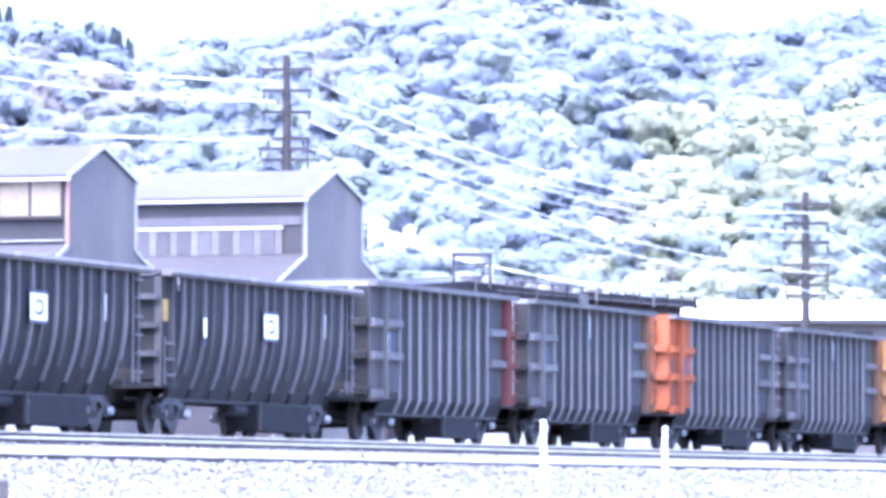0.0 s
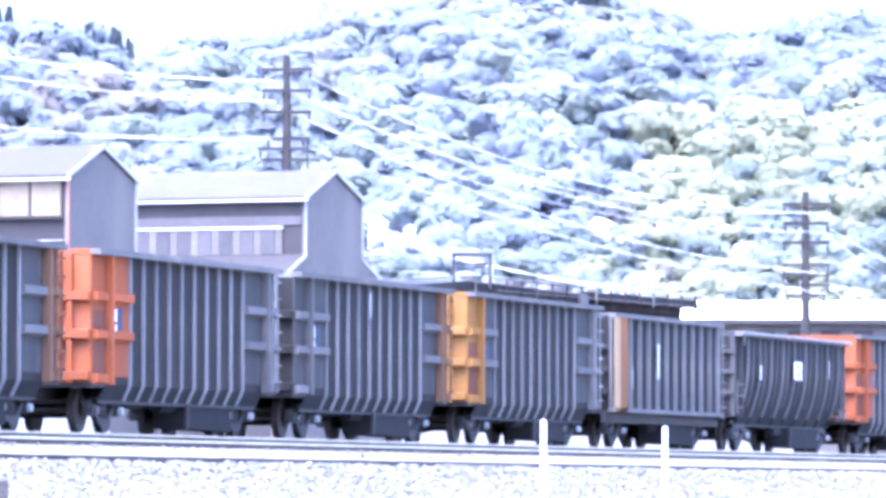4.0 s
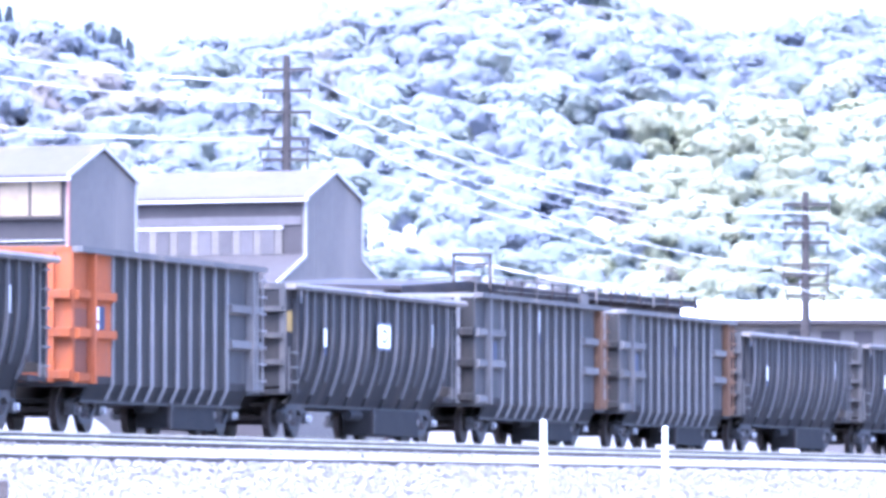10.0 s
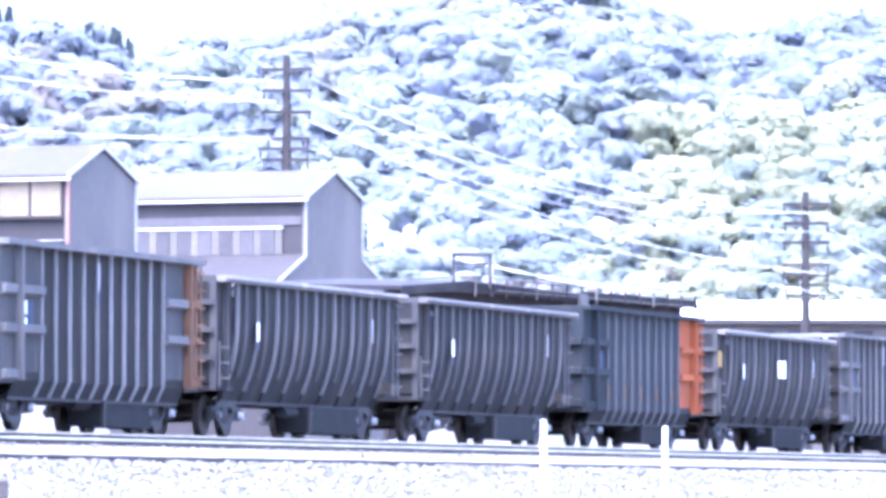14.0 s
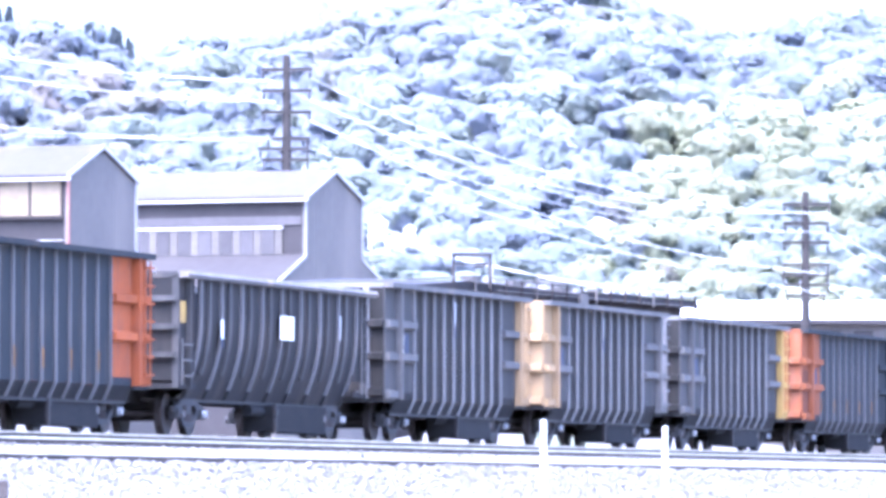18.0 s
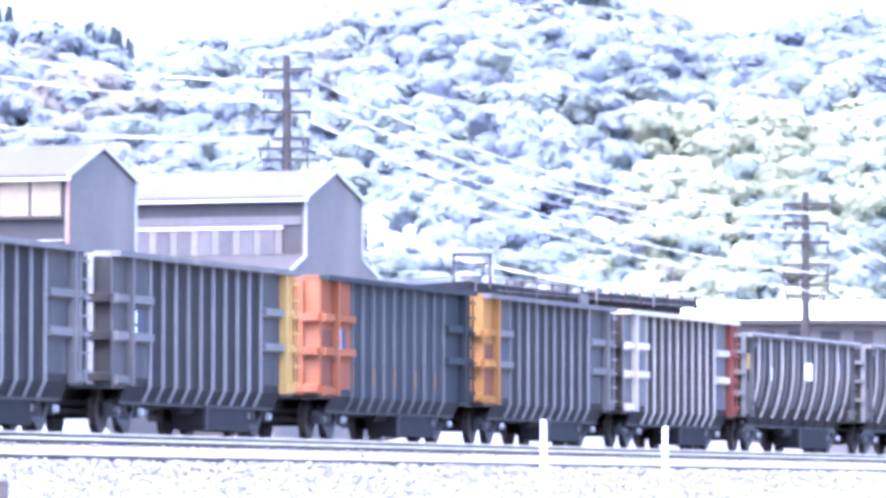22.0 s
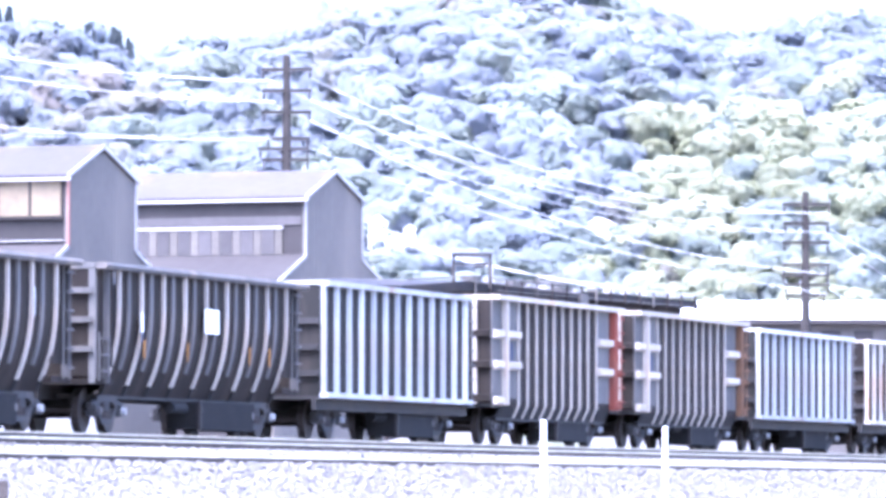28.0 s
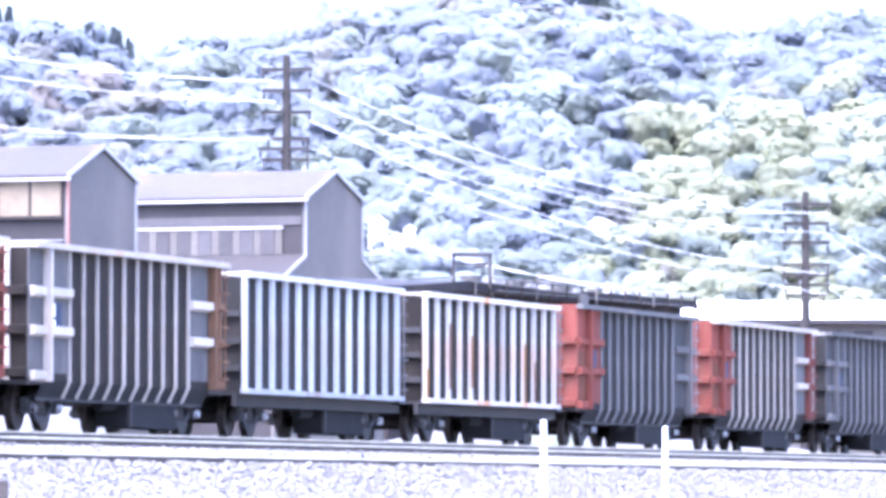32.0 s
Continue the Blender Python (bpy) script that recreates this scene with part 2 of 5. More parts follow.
# ---- coal cars ----
# Along a car x runs backwards from its leading end, the near side is at y < 0, z = 0 is the rail top.
def paint(name):
    table = {
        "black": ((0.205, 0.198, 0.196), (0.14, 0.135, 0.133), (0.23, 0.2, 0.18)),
        # Near-black sheet colours: the shade between the posts is put into them.
        "shaded_sheet": ((0.025, 0.0235, 0.0225), (0.020, 0.019, 0.018), (0.042, 0.036, 0.032)),
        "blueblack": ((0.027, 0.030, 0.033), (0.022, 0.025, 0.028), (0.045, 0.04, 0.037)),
        "brown": ((0.41, 0.37, 0.325), (0.29, 0.26, 0.225), (0.36, 0.25, 0.16)),
        "worn": ((0.115, 0.11, 0.108), (0.08, 0.077, 0.075), (0.15, 0.13, 0.112)),
        "dusty": ((0.062, 0.06, 0.06), (0.046, 0.045, 0.044), (0.1, 0.086, 0.075)),
        # Two more sheet tones, darkened for the shade that lies behind posts.
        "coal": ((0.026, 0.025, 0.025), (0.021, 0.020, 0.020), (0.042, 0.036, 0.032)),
        "shaded_brown": ((0.022, 0.0185, 0.0165), (0.018, 0.015, 0.0135), (0.036, 0.029, 0.024)),
        "grey": ((0.125, 0.121, 0.12), (0.09, 0.087, 0.087), (0.17, 0.145, 0.125)),
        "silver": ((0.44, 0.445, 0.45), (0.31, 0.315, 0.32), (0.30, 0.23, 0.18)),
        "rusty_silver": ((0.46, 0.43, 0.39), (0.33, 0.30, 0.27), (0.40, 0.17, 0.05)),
        "orange": ((0.27, 0.078, 0.026), (0.19, 0.06, 0.028), (0.115, 0.066, 0.052)),
        "amber": ((0.25, 0.125, 0.032), (0.18, 0.09, 0.03), (0.13, 0.085, 0.05)),
        "cream": ((0.29, 0.20, 0.105), (0.23, 0.16, 0.088), (0.21, 0.15, 0.1)),
        "bone": ((0.30, 0.215, 0.12), (0.25, 0.175, 0.10), (0.17, 0.12, 0.07)),
        "buff": ((0.2, 0.098, 0.04), (0.155, 0.075, 0.033), (0.12, 0.07, 0.04)),
        "vermilion": ((0.22, 0.078, 0.034), (0.165, 0.062, 0.032), (0.16, 0.1, 0.08)),
        "tan": ((0.15, 0.085, 0.048), (0.10, 0.06, 0.04), (0.06, 0.045, 0.036)),
        "red": ((0.18, 0.052, 0.036), (0.13, 0.044, 0.034), (0.14, 0.085, 0.066)),
        "darkred": ((0.12, 0.042, 0.036), (0.09, 0.036, 0.03), (0.07, 0.04, 0.034)),
        "soiled": ((0.135, 0.054, 0.034), (0.10, 0.045, 0.031), (0.16, 0.062, 0.034)),
        "pale_cap": ((0.42, 0.42, 0.42), (0.34, 0.34, 0.34), (0.2, 0.18, 0.16)),
        "yellow": ((0.38, 0.255, 0.08), (0.3, 0.2, 0.07), (0.19, 0.13, 0.06)),
    }
    a, b, s = table[name]
    return mat("paint_" + name, a, b, rough=0.8, grain=22, patch=1.1, bump=0.12, vary=0.28 if "silver" in name else 0.14, stain=s, spec=0.06)


# Near-black for the underframe, sills and turned-in feet.
UNDERBLACK = mat("underside_black", (0.020, 0.020, 0.021), (0.028, 0.027, 0.026), rough=0.8, grain=14, patch=1.5, spec=0.05)


def sweep_side(bm, prof, x0, x1, s, off0, off1):
    """A plate that follows a side's outline (half width, height), between two offsets, on the side s."""
    n = len(prof)
    r = []
    for x in (x0, x1):
        for off in (off0, off1):
            r.append([bm.verts.new((x, s * (w + off), z)) for w, z in prof])
    a, b, c, d = r  # x0 inner, x0 outer, x1 inner, x1 outer
    for i in range(n - 1):
        bm.faces.new((b[i], b[i + 1], d[i + 1], d[i]))
        bm.faces.new((a[i], c[i], c[i + 1], a[i + 1]))
        bm.faces.new((a[i], a[i + 1], b[i + 1], b[i]))
        bm.faces.new((c[i], d[i], d[i + 1], c[i + 1]))
    bm.faces.new((a[0], b[0], d[0], c[0]))
    bm.faces.new((a[-1], c[-1], d[-1], b[-1]))


def wheel_mesh(bm):
    for y0, y1, r in ((-0.07, 0.06, 0.457), (0.06, 0.09, 0.485), (-0.085, -0.07, 0.17)):
        tube(bm, (0, y0, 0), (0, y1, 0), r, n=20)
    tube(bm, (0, -0.1, 0), (0, 0.1, 0), 0.12, n=10)


def frame_mesh(bm):
    """Cast side frame: arched top, two pedestals, window round the springs."""
    top = [(-1.12, 0.50), (-1.12, 0.62), (-0.80, 0.66), (-0.45, 0.86), (0.45, 0.86), (0.80, 0.66), (1.12, 0.62), (1.12, 0.50), (0.72, 0.46), (0.42, 0.64), (-0.42, 0.64), (-0.72, 0.46)]
    prism(bm, top, -0.07, 0.07, "y")
    low = [(-0.72, 0.46), (-0.35, 0.17), (0.35, 0.17), (0.72, 0.46), (0.60, 0.52), (0.30, 0.28), (-0.30, 0.28), (-0.60, 0.52)]
    prism(bm, low, -0.06, 0.06, "y")
    for x in (-0.89, 0.89):
        box(bm, x - 0.14, x + 0.14, -0.12, 0.1, 0.34, 0.58)


def spring_mesh(bm):
    prof = [(0.075 if k % 2 == 0 else 0.055, 0.29 + k * 0.044) for k in range(9)]
    rings = [[bm.verts.new((r * math.cos(a * math.tau / 8), r * math.sin(a * math.tau / 8), z)) for a in range(8)] for r, z in prof]
    for p, q in zip(rings, rings[1:]):
        for a in range(8):
            bm.faces.new((p[a], p[(a + 1) % 8], q[(a + 1) % 8], q[a]))


def add_truck(car, x):
    truck = shared("truck", "bolster", lambda bm: box(bm, -0.18, 0.18, -1.05, 1.05, 0.45, 0.74), DARKST, car, at=pose(x, 0, 0))
    for s in (-1, 1):
        shared("side_frame", "sideframe", frame_mesh, paint("dusty"), truck, at=pose(0, s * 0.99, 0))
        for sx in (-0.17, 0.0, 0.17):
            shared("spring", "spring", spring_mesh, WHEELM, truck, at=pose(sx, s * 0.99, 0))
        for ax in (-0.89, 0.89):
            shared("wheel", "wheel", wheel_mesh, WHEELM, truck, at=pose(ax, s * 0.75, 0.457, 0, 0, 0 if s < 0 else 180))
            shared("bearing_cap", "cap", lambda bm: tube(bm, (0, -0.08, 0), (0, 0.05, 0), 0.085, n=10), paint("pale_cap") if ax > 0 else paint("grey"), truck, at=pose(ax, s * 1.12, 0.457))
    for ax in (-0.89, 0.89):
        shared("axle", "axle", lambda bm: tube(bm, (0, -1.0, 0), (0, 1.0, 0), 0.08, n=8), WHEELM, truck, at=pose(ax, 0, 0.457))
    shared("brake_beam", "beam", lambda bm: box(bm, -0.05, 0.05, -0.8, 0.8, -0.05, 0.05), DARKST, truck, at=pose(-0.36, 0, 0.35))
    return truck


def coupler_mesh(bm):
    box(bm, -0.2, 0.55, -0.09, 0.09, -0.09, 0.09)
    prism(bm, [(0.5, -0.13), (0.86, -0.19), (0.9, 0.02), (0.76, 0.18), (0.5, 0.13)], -0.17, 0.17, "z")


def ladder_mesh(h, w, n):
    def build(bm):
        for x in (-w / 2, w / 2):
            box(bm, x - 0.025, x + 0.025, -0.02, 0.02, 0, h)
        for k in range(n):
            z = h * (k + 0.6) / n
            box(bm, -w / 2, w / 2, -0.09, -0.05, z - 0.022, z + 0.022)
            for x in (-w / 2, w / 2):
                box(bm, x - 0.02, x + 0.02, -0.09, 0.0, z - 0.02, z + 0.02)
    return build


def running_gear(car, half, paint_end):
    add_truck(car, -half + 2.05)
    add_truck(car, half - 2.05)
    for s in (-1, 1):
        shared("coupler", "coupler", coupler_mesh, DARKST, car, at=pose(s * half, 0, 0.85, 0, 0, 0 if s > 0 else 180))
    shared("centre_sill", ("sill", half), lambda bm: box(bm, -half, half, -0.17, 0.17, 0.68, 0.98), DARKST, car)
    shared("underframe_box", ("ubox", half), lambda bm: prism(bm, [(0.5, 0.72), (0.56, 0.13), (half - 2.9, 0.1), (half - 2.8, 0.72)], -1.18, -0.48, "y"), UNDERBLACK, car)
    shared("brake_reservoir", "reservoir", lambda bm: tube(bm, (-0.55, 0, 0), (0.55, 0, 0), 0.13, n=12), UNDERBLACK, car, at=pose(-0.35, -0.95, 0.58))
    shared("box_bracket", "bracket", lambda bm: (box(bm, -0.05, 0.05, -0.04, 0.04, 0.12, 0.75), box(bm, -0.09, 0.09, -0.06, 0.02, 0.5, 0.62)), DARKST, car, at=pose(0.55, -1.22, 0))
    for s in (-1, 1):
        shared("air_hose", "hose", lambda bm: tube(bm, (0, 0, 0), (0.5, 0, -0.35), 0.03, n=6), DARKST, car, at=pose(s * half, 0.4, 0.75, 0, 0, 0 if s > 0 else 180))


def marking(car, x, z, w, h, m, y, label, name="marking"):
    """Flat paint on the near side: a patch with dark bars or a plain patch."""
    ob = shared(name, ("patch", w, h), lambda bm: box(bm, -w / 2, w / 2, -0.004, 0.004, -h / 2, h / 2), m, car, label, at=pose(x, y, z))
    return ob


PLATE_D = mat("lettering_dark", (0.06, 0.06, 0.09), (0.05, 0.05, 0.07), rough=0.6)
BLUE = mat("lettering_blue", (0.024, 0.034, 0.075), (0.02, 0.028, 0.06), rough=0.6)


def gondola(spec, car):
    """High-sided car: box posts bent inwards at the foot, braced end bays, coloured turning end."""
    half, post, H = 7.15, 6.1, 3.75
    body = paint(spec["body"])
    # Sheets take a darker copy of the body colour, standing for shade between posts.
    shaded_sheet = paint("blueblack" if spec["body"] == "blueblack" else "shaded_sheet" if spec["body"] == "black" else "shaded_brown")
    front, rear = paint(spec.get("front", spec["body"])), paint(spec.get("rear", spec["body"]))
    end_f, end_r = paint(spec["front"]) if spec.get("front") else shaded_sheet, paint(spec["rear"]) if spec.get("rear") else shaded_sheet
    dull = paint("dusty") if spec["body"] == "black" else paint("worn") if spec["body"] == "brown" else body
    plain = paint("worn") if spec["body"] == "black" else body
    wrap_f, wrap_r = front, rear if spec.get("rear_panel") else body
    prof, foot = [(1.38, H - 0.05), (1.38, 0.98)], [(1.38, 0.976), (1.22, 0.66)]
    floor = [(1.24, 0.66), (0.3, 0.60), (-0.3, 0.60), (-1.24, 0.66)]

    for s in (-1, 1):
        shared("side_sheet", ("gond_side", s), lambda bm: sweep_side(bm, prof, -post, post, s, -0.03, 0.0), shaded_sheet, car)
        # The turned-in foot is darker than the side above it.
        shared("foot_sheet", ("gond_foot", s), lambda bm: sweep_side(bm, foot, -post, post, s, -0.03, 0.0), UNDERBLACK, car)
    shared("floor", "gond_floor", lambda bm: box(bm, -post, post, -1.22, 1.22, 0.60, 0.67), DARKST, car)
    shared("load", "gond_load", lambda bm: box(bm, -post + 0.05, post - 0.05, -1.34, 1.34, 1.2, 1.6), DARKST, car)

    for e, m, sh in ((-1, front, end_f), (1, rear, end_r)):
        turn = 0 if e > 0 else 180
        for s in (-1, 1):
            shared("bay_sheet", "gond_baysheet", lambda bm: box(bm, 0, half - post, -0.015, 0.015, 1.02, H - 0.08), dull if m is body else m, car, at=pose(e * post, s * 1.38, 0, 0, 0, turn))
        shared("end_sheet", "gond_endsheet", lambda bm: box(bm, -0.03, 0.0, -1.36, 1.36, 1.02, H - 0.08), sh, car, at=pose(e * half, 0, 0, 0, 0, turn))
        shared("end_floor", "gond_endfloor", lambda bm: box(bm, 0, half - post, -1.4, 1.4, 0.92, 1.02), DARKST, car, at=pose(e * post, 0, 0, 0, 0, turn))

    def rib(bm):
        prism(bm, [(-1.38, H - 0.12), (-1.38, 0.98), (-1.23, 0.66), (-1.28, 0.66), (-1.436, 0.99), (-1.436, H - 0.12)], -0.045, 0.045, "x")
    for s in (-1, 1):
        for k in range(10):
            # Posts paler than the sheets: the light on them is put into colour.
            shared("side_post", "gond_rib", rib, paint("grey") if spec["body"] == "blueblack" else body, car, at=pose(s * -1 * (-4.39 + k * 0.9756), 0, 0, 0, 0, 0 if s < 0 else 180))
        for x, m in ((-post, front), (post, rear)):
            def big(bm):
                box(bm, -0.065, 0.065, -1.57, -1.38, 0.98, H - 0.12)
            shared("corner_post", "gond_post", big, plain if m is body else m, car, at=pose(x, 0, 0, 0, 0, 0) if s < 0 else pose(x, 0, 0, 0, 0, 180))
        for x0, x1, m in ((-post, -4.39, wrap_f if spec.get("front_panel") else body), (4.39, post, wrap_r)):
            for z in (2.78, 2.0):
                L = x1 - x0 - 0.12
                shared("panel_brace", ("brace", round(L, 2)), lambda bm: prism(bm, [(-1.38, -0.13), (-1.52, -0.08), (-1.52, 0.08), (-1.38, 0.1)], -L / 2, L / 2, "x"), plain if m is body else m, car,
                       at=pose((x0 + x1) / 2, 0, z, 0, 0, 0 if s < 0 else 180))
            L = x1 - x0 - 0.1
            shared("end_panel", ("endpanel", round(L, 2)), lambda bm: box(bm, -L / 2, L / 2, -1.387, -1.381, 1.15, H - 0.12), dull if m is body else m, car, at=pose((x0 + x1) / 2, 0, 0, 0, 0, 0 if s < 0 else 180))
        shared("top_chord", "gond_chord", lambda bm: box(bm, -half, half, -1.59, -1.36, H - 0.12, H), plain, car, at=pose(0, 0, 0, 0, 0, 0 if s < 0 else 180))
        for m, e in ((front, -1), (rear, 1)):
            for z in (2.78, 2.0, 1.1):
                shared("bay_brace", "gond_bay", lambda bm: prism(bm, [(-1.38, -0.13), (-1.50, -0.08), (-1.50, 0.08), (-1.38, 0.1)], -0.42, 0.42, "x"), plain if m is body else m, car,
                       at=pose(e * (post + 0.55), 0, z, 0, 0, 0 if s < 0 else 180))
    for e, m in ((-1, front), (1, rear)):
        shared("end_chord", "gond_endchord", lambda bm: box(bm, -0.1, 0.1, -1.35, 1.35, H - 0.12, H - 0.004), m, car, at=pose(e * (half - 0.09), 0, 0))
        for z in (2.78, 2.0, 1.15):
            shared("end_brace", "gond_endbrace", lambda bm: prism(bm, [(-0.0, -0.13), (0.13, -0.08), (0.13, 0.08), (0.0, 0.1)], -1.36, 1.36, "y"), end_f if e < 0 else end_r, car, at=pose(e * half, 0, z, 0, 0, 0 if e > 0 else 180))
        for y in (-0.95, 0.95):
            shared("end_post", "gond_endpost", lambda bm: box(bm, 0, 0.11, -0.06, 0.06, 1.0, H - 0.12), m, car, at=pose(e * half, y, 0, 0, 0, 0 if e > 0 else 180))
    # Lower panels of the coloured leading end are a darker red-brown.
    if spec.get("front") in ("orange", "amber", "vermilion", "red"):
        shared("soiled_panel", "gond_soil_end", lambda bm: box(bm, 0.004, 0.012, -0.88, 0.88, 1.25, 1.88), paint("soiled"), car, "red-brown lower panel", at=pose(-half, 0, 0, 0, 0, 180))
        for z0, z1 in ((1.2, 1.86), (2.12, 2.5)):
            shared("soiled_panel", ("gond_soil_bay", z0), lambda bm: box(bm, 0.08, half - post - 0.1, -0.024, -0.018, z0, z1), paint("soiled"), car, "red-brown lower panel", at=pose(-half, -1.38, 0))
    lad = ladder_mesh(2.6, 0.46, 7)
    shared("ladder", "gond_ladder", lad, rear, car, at=pose(half - 0.36, -1.5, 1.0))
    shared("ladder", "gond_ladder", lad, front, car, at=pose(-half + 0.36, 1.5, 1.0, 0, 0, 180))
    shared("ladder", "gond_ladder2", ladder_mesh(2.6, 0.4, 7), front, car, at=pose(-half - 0.13, -0.55, 1.0, 0, 0, -90))
    shared("side_sill", "gond_sill", lambda bm: box(bm, -post, post, -1.2, -1.12, 0.60, 0.72), UNDERBLACK, car)
    running_gear(car, half, rear)
    y = -1.395
    if spec.get("mark", True):
        marking(car, -5.55, 2.42, 0.42, 0.26, WHITE, y, "small white stencilled panel")
        marking(car, -5.55, 2.12, 0.42, 0.2, WHITE, y, "small white stencilled panel")
        marking(car, -5.1, 2.26, 0.36, 0.62, BLUE, y, "small blue painted panel")
    if spec.get("streak"):
        marking(car, -0.49, 3.15, 0.13, 0.6, paint("silver"), -1.442, "white painted streak on a post")
        marking(car, -0.45, 2.72, 0.1, 0.34, BLUE, -1.442, "blue painted streak on a post")
    if spec.get("ticks"):
        for k in range(0, 10, 2):
            marking(car, -4.39 + k * 0.9756, 1.45, 0.07, 0.42, paint("amber"), -1.442, "orange reflective strip", "reflector_strip")


HOP = [(1.47, 3.40), (1.47, 2.55), (1.455, 2.2), (1.42, 1.9), (1.36, 1.6), (1.27, 1.3), (1.15, 1.0), (1.06, 0.78)]


def emblem_ring(bm):
    """A plain dark ring, open on one side."""
    n, inner, outer = 14, [], []
    for k in range(n + 1):
        a = math.radians(-150 + 300 * k / n)
        for r, row in ((0.6, inner), (1.0, outer)):
            row.append([bm.verts.new((0.34 * r * math.cos(a), y, 0.17 * r * math.sin(a))) for y in (-0.012, -0.005)])
    for (a, b), (c, d), (e, f), (g, h) in zip(inner, inner[1:], outer, outer[1:]):
        bm.faces.new((a, e, g, c))
        bm.faces.new((e, f, h, g))
        bm.faces.new((a, c, d, b))


def hopper(spec, car):
    """Round-sided car: nine posts that curve inwards to the foot, tubular top rail."""
    half, H = 7.95, 3.48
    body = paint("dusty" if spec["body"] == "black" else "worn")
    # Hopper sheets and ends: shade around the posts is painted in as a dark tone.
    shaded_sheet = paint("coal" if spec["body"] == "black" else "shaded_brown")

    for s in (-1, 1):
        shared("side_sheet", ("hop_side", s), lambda bm: sweep_side(bm, HOP, -half + 1.35, half - 1.2, s, -0.03, 0.0), shaded_sheet, car)
    shared("floor", "hop_floor", lambda bm: box(bm, -half + 1.4, half - 1.25, -1.05, 1.05, 0.72, 0.79), DARKST, car)
    shared("load", "hop_load", lambda bm: box(bm, -half + 1.4, half - 1.3, -1.32, 1.32, 1.5, 1.9), DARKST, car)

    for e in (-1, 1):
        at = pose(e * half, 0, 0, 0, 0, 0 if e > 0 else 180)
        for y in (-1.38, 1.38):
            shared("bay_sheet", ("hop_baysheet", y), lambda bm: box(bm, -1.3, 0, y - 0.015, y + 0.015, 1.35, H - 0.08), shaded_sheet, car, at=at)
        shared("end_sheet", "hop_endsheet", lambda bm: box(bm, -0.03, -0.004, -1.36, 1.36, 1.15, H - 0.08), shaded_sheet, car, at=at)
        shared("end_floor", "hop_endfloor", lambda bm: box(bm, -1.3, 0.0, -1.42, 1.42, 0.98, 1.1), shaded_sheet, car, at=at)
        for z in (1.7, 2.3, 2.9):
            shared("end_brace", "hop_endbrace", lambda bm: box(bm, 0, 0.1, -1.36, 1.36, -0.06, 0.06), body, car, at=pose(e * half, 0, z, 0, 0, 0 if e > 0 else 180))
        for y in (-1.34, 1.34):
            shared("corner_post", "hop_corner", lambda bm: box(bm, -0.1, 0.02, -0.07, 0.07, 1.0, H - 0.1), body, car, at=pose(e * half, y, 0, 0, 0, 0 if e > 0 else 180))

    def rib(bm):
        sweep_side(bm, HOP[:7], -0.06, 0.06, -1, 0.0, 0.065)

    def rib_foot(bm):
        sweep_side(bm, HOP[6:], -0.05, 0.05, -1, 0.0, 0.065)

    def stiffener(bm):
        sweep_side(bm, HOP[:6], -0.1, 0.1, -1, 0.0, 0.05)
    for s in (-1, 1):
        for k in range(9):
            x = -half + 1.4 + k * 1.655
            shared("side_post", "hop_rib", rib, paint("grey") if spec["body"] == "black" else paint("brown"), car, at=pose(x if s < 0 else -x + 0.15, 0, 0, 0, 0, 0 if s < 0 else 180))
            # Post feet are darker than the posts above them.
            shared("post_foot", "hop_ribfoot", rib_foot, UNDERBLACK, car, at=pose(x if s < 0 else -x + 0.15, 0, 0, 0, 0, 0 if s < 0 else 180))
            if k < 8:
                shared("stiffener", "hop_stiff", stiffener, paint("dusty") if spec["body"] == "black" else paint("worn"), car,
                       at=pose(x + 0.73 if s < 0 else -x - 0.58, 0, 0, 0, 0, 0 if s < 0 else 180))
        shared("bay_post", "hop_bay", lambda bm: box(bm, -0.04, 0.04, -1.52, -1.38, 1.0, H - 0.1), body, car, at=pose(s * (half - 0.62), 0, 0, 0, 0, 0 if s < 0 else 180))
        shared("top_rail", "hop_rail", lambda bm: prism(bm, [(-1.40, H - 0.14), (-1.62, H - 0.14), (-1.66, H - 0.07), (-1.62, H), (-1.40, H)], -half + 0.02, half + 0.22, "x"), paint("grey"), car,
               at=pose(0 if s < 0 else 0.24, 0, 0, 0, 0, 0 if s < 0 else 180))
    for e in (-1, 1):
        shared("end_rail", "hop_endrail", lambda bm: box(bm, -0.08, 0.08, -1.4, 1.4, H - 0.14, H - 0.006), body, car, at=pose(e * (half - 0.06), 0, 0))
    lad = ladder_mesh(2.3, 0.44, 6)
    shared("ladder", "hop_ladder", lad, paint("worn"), car, at=pose(half - 0.33, -1.45, 1.05))
    shared("ladder", "hop_ladder_low", ladder_mesh(1.0, 0.5, 3), paint("worn"), car, at=pose(-half + 0.4, -1.45, 1.05))
    shared("side_sill", "hop_sill", lambda bm: box(bm, -half + 1.3, half - 1.2, -1.04, -0.94, 0.70, 0.8), UNDERBLACK, car)
    running_gear(car, half, body)
    if spec.get("patch"):
        marking(car, -half + 0.42, 2.62, 0.5, 0.46, paint("yellow"), -1.40, "yellow painted square", "yellow_square")
    if spec.get("logo"):
        ob = marking(car, 0.32, 2.44, 1.12, 0.52, WHITE, -1.56, "white square emblem board", "emblem_board")
        if spec["logo"] == "mark":
            shared("emblem_frame", "emblem_frame", lambda bm: (box(bm, -0.62, 0.62, 0.005, 0.02, 0.262, 0.33), box(bm, -0.62, 0.62, 0.005, 0.02, -0.33, -0.262)), PLATE_D, ob)
            shared("emblem_ring", "emblem_ring", emblem_ring, PLATE_D, ob)
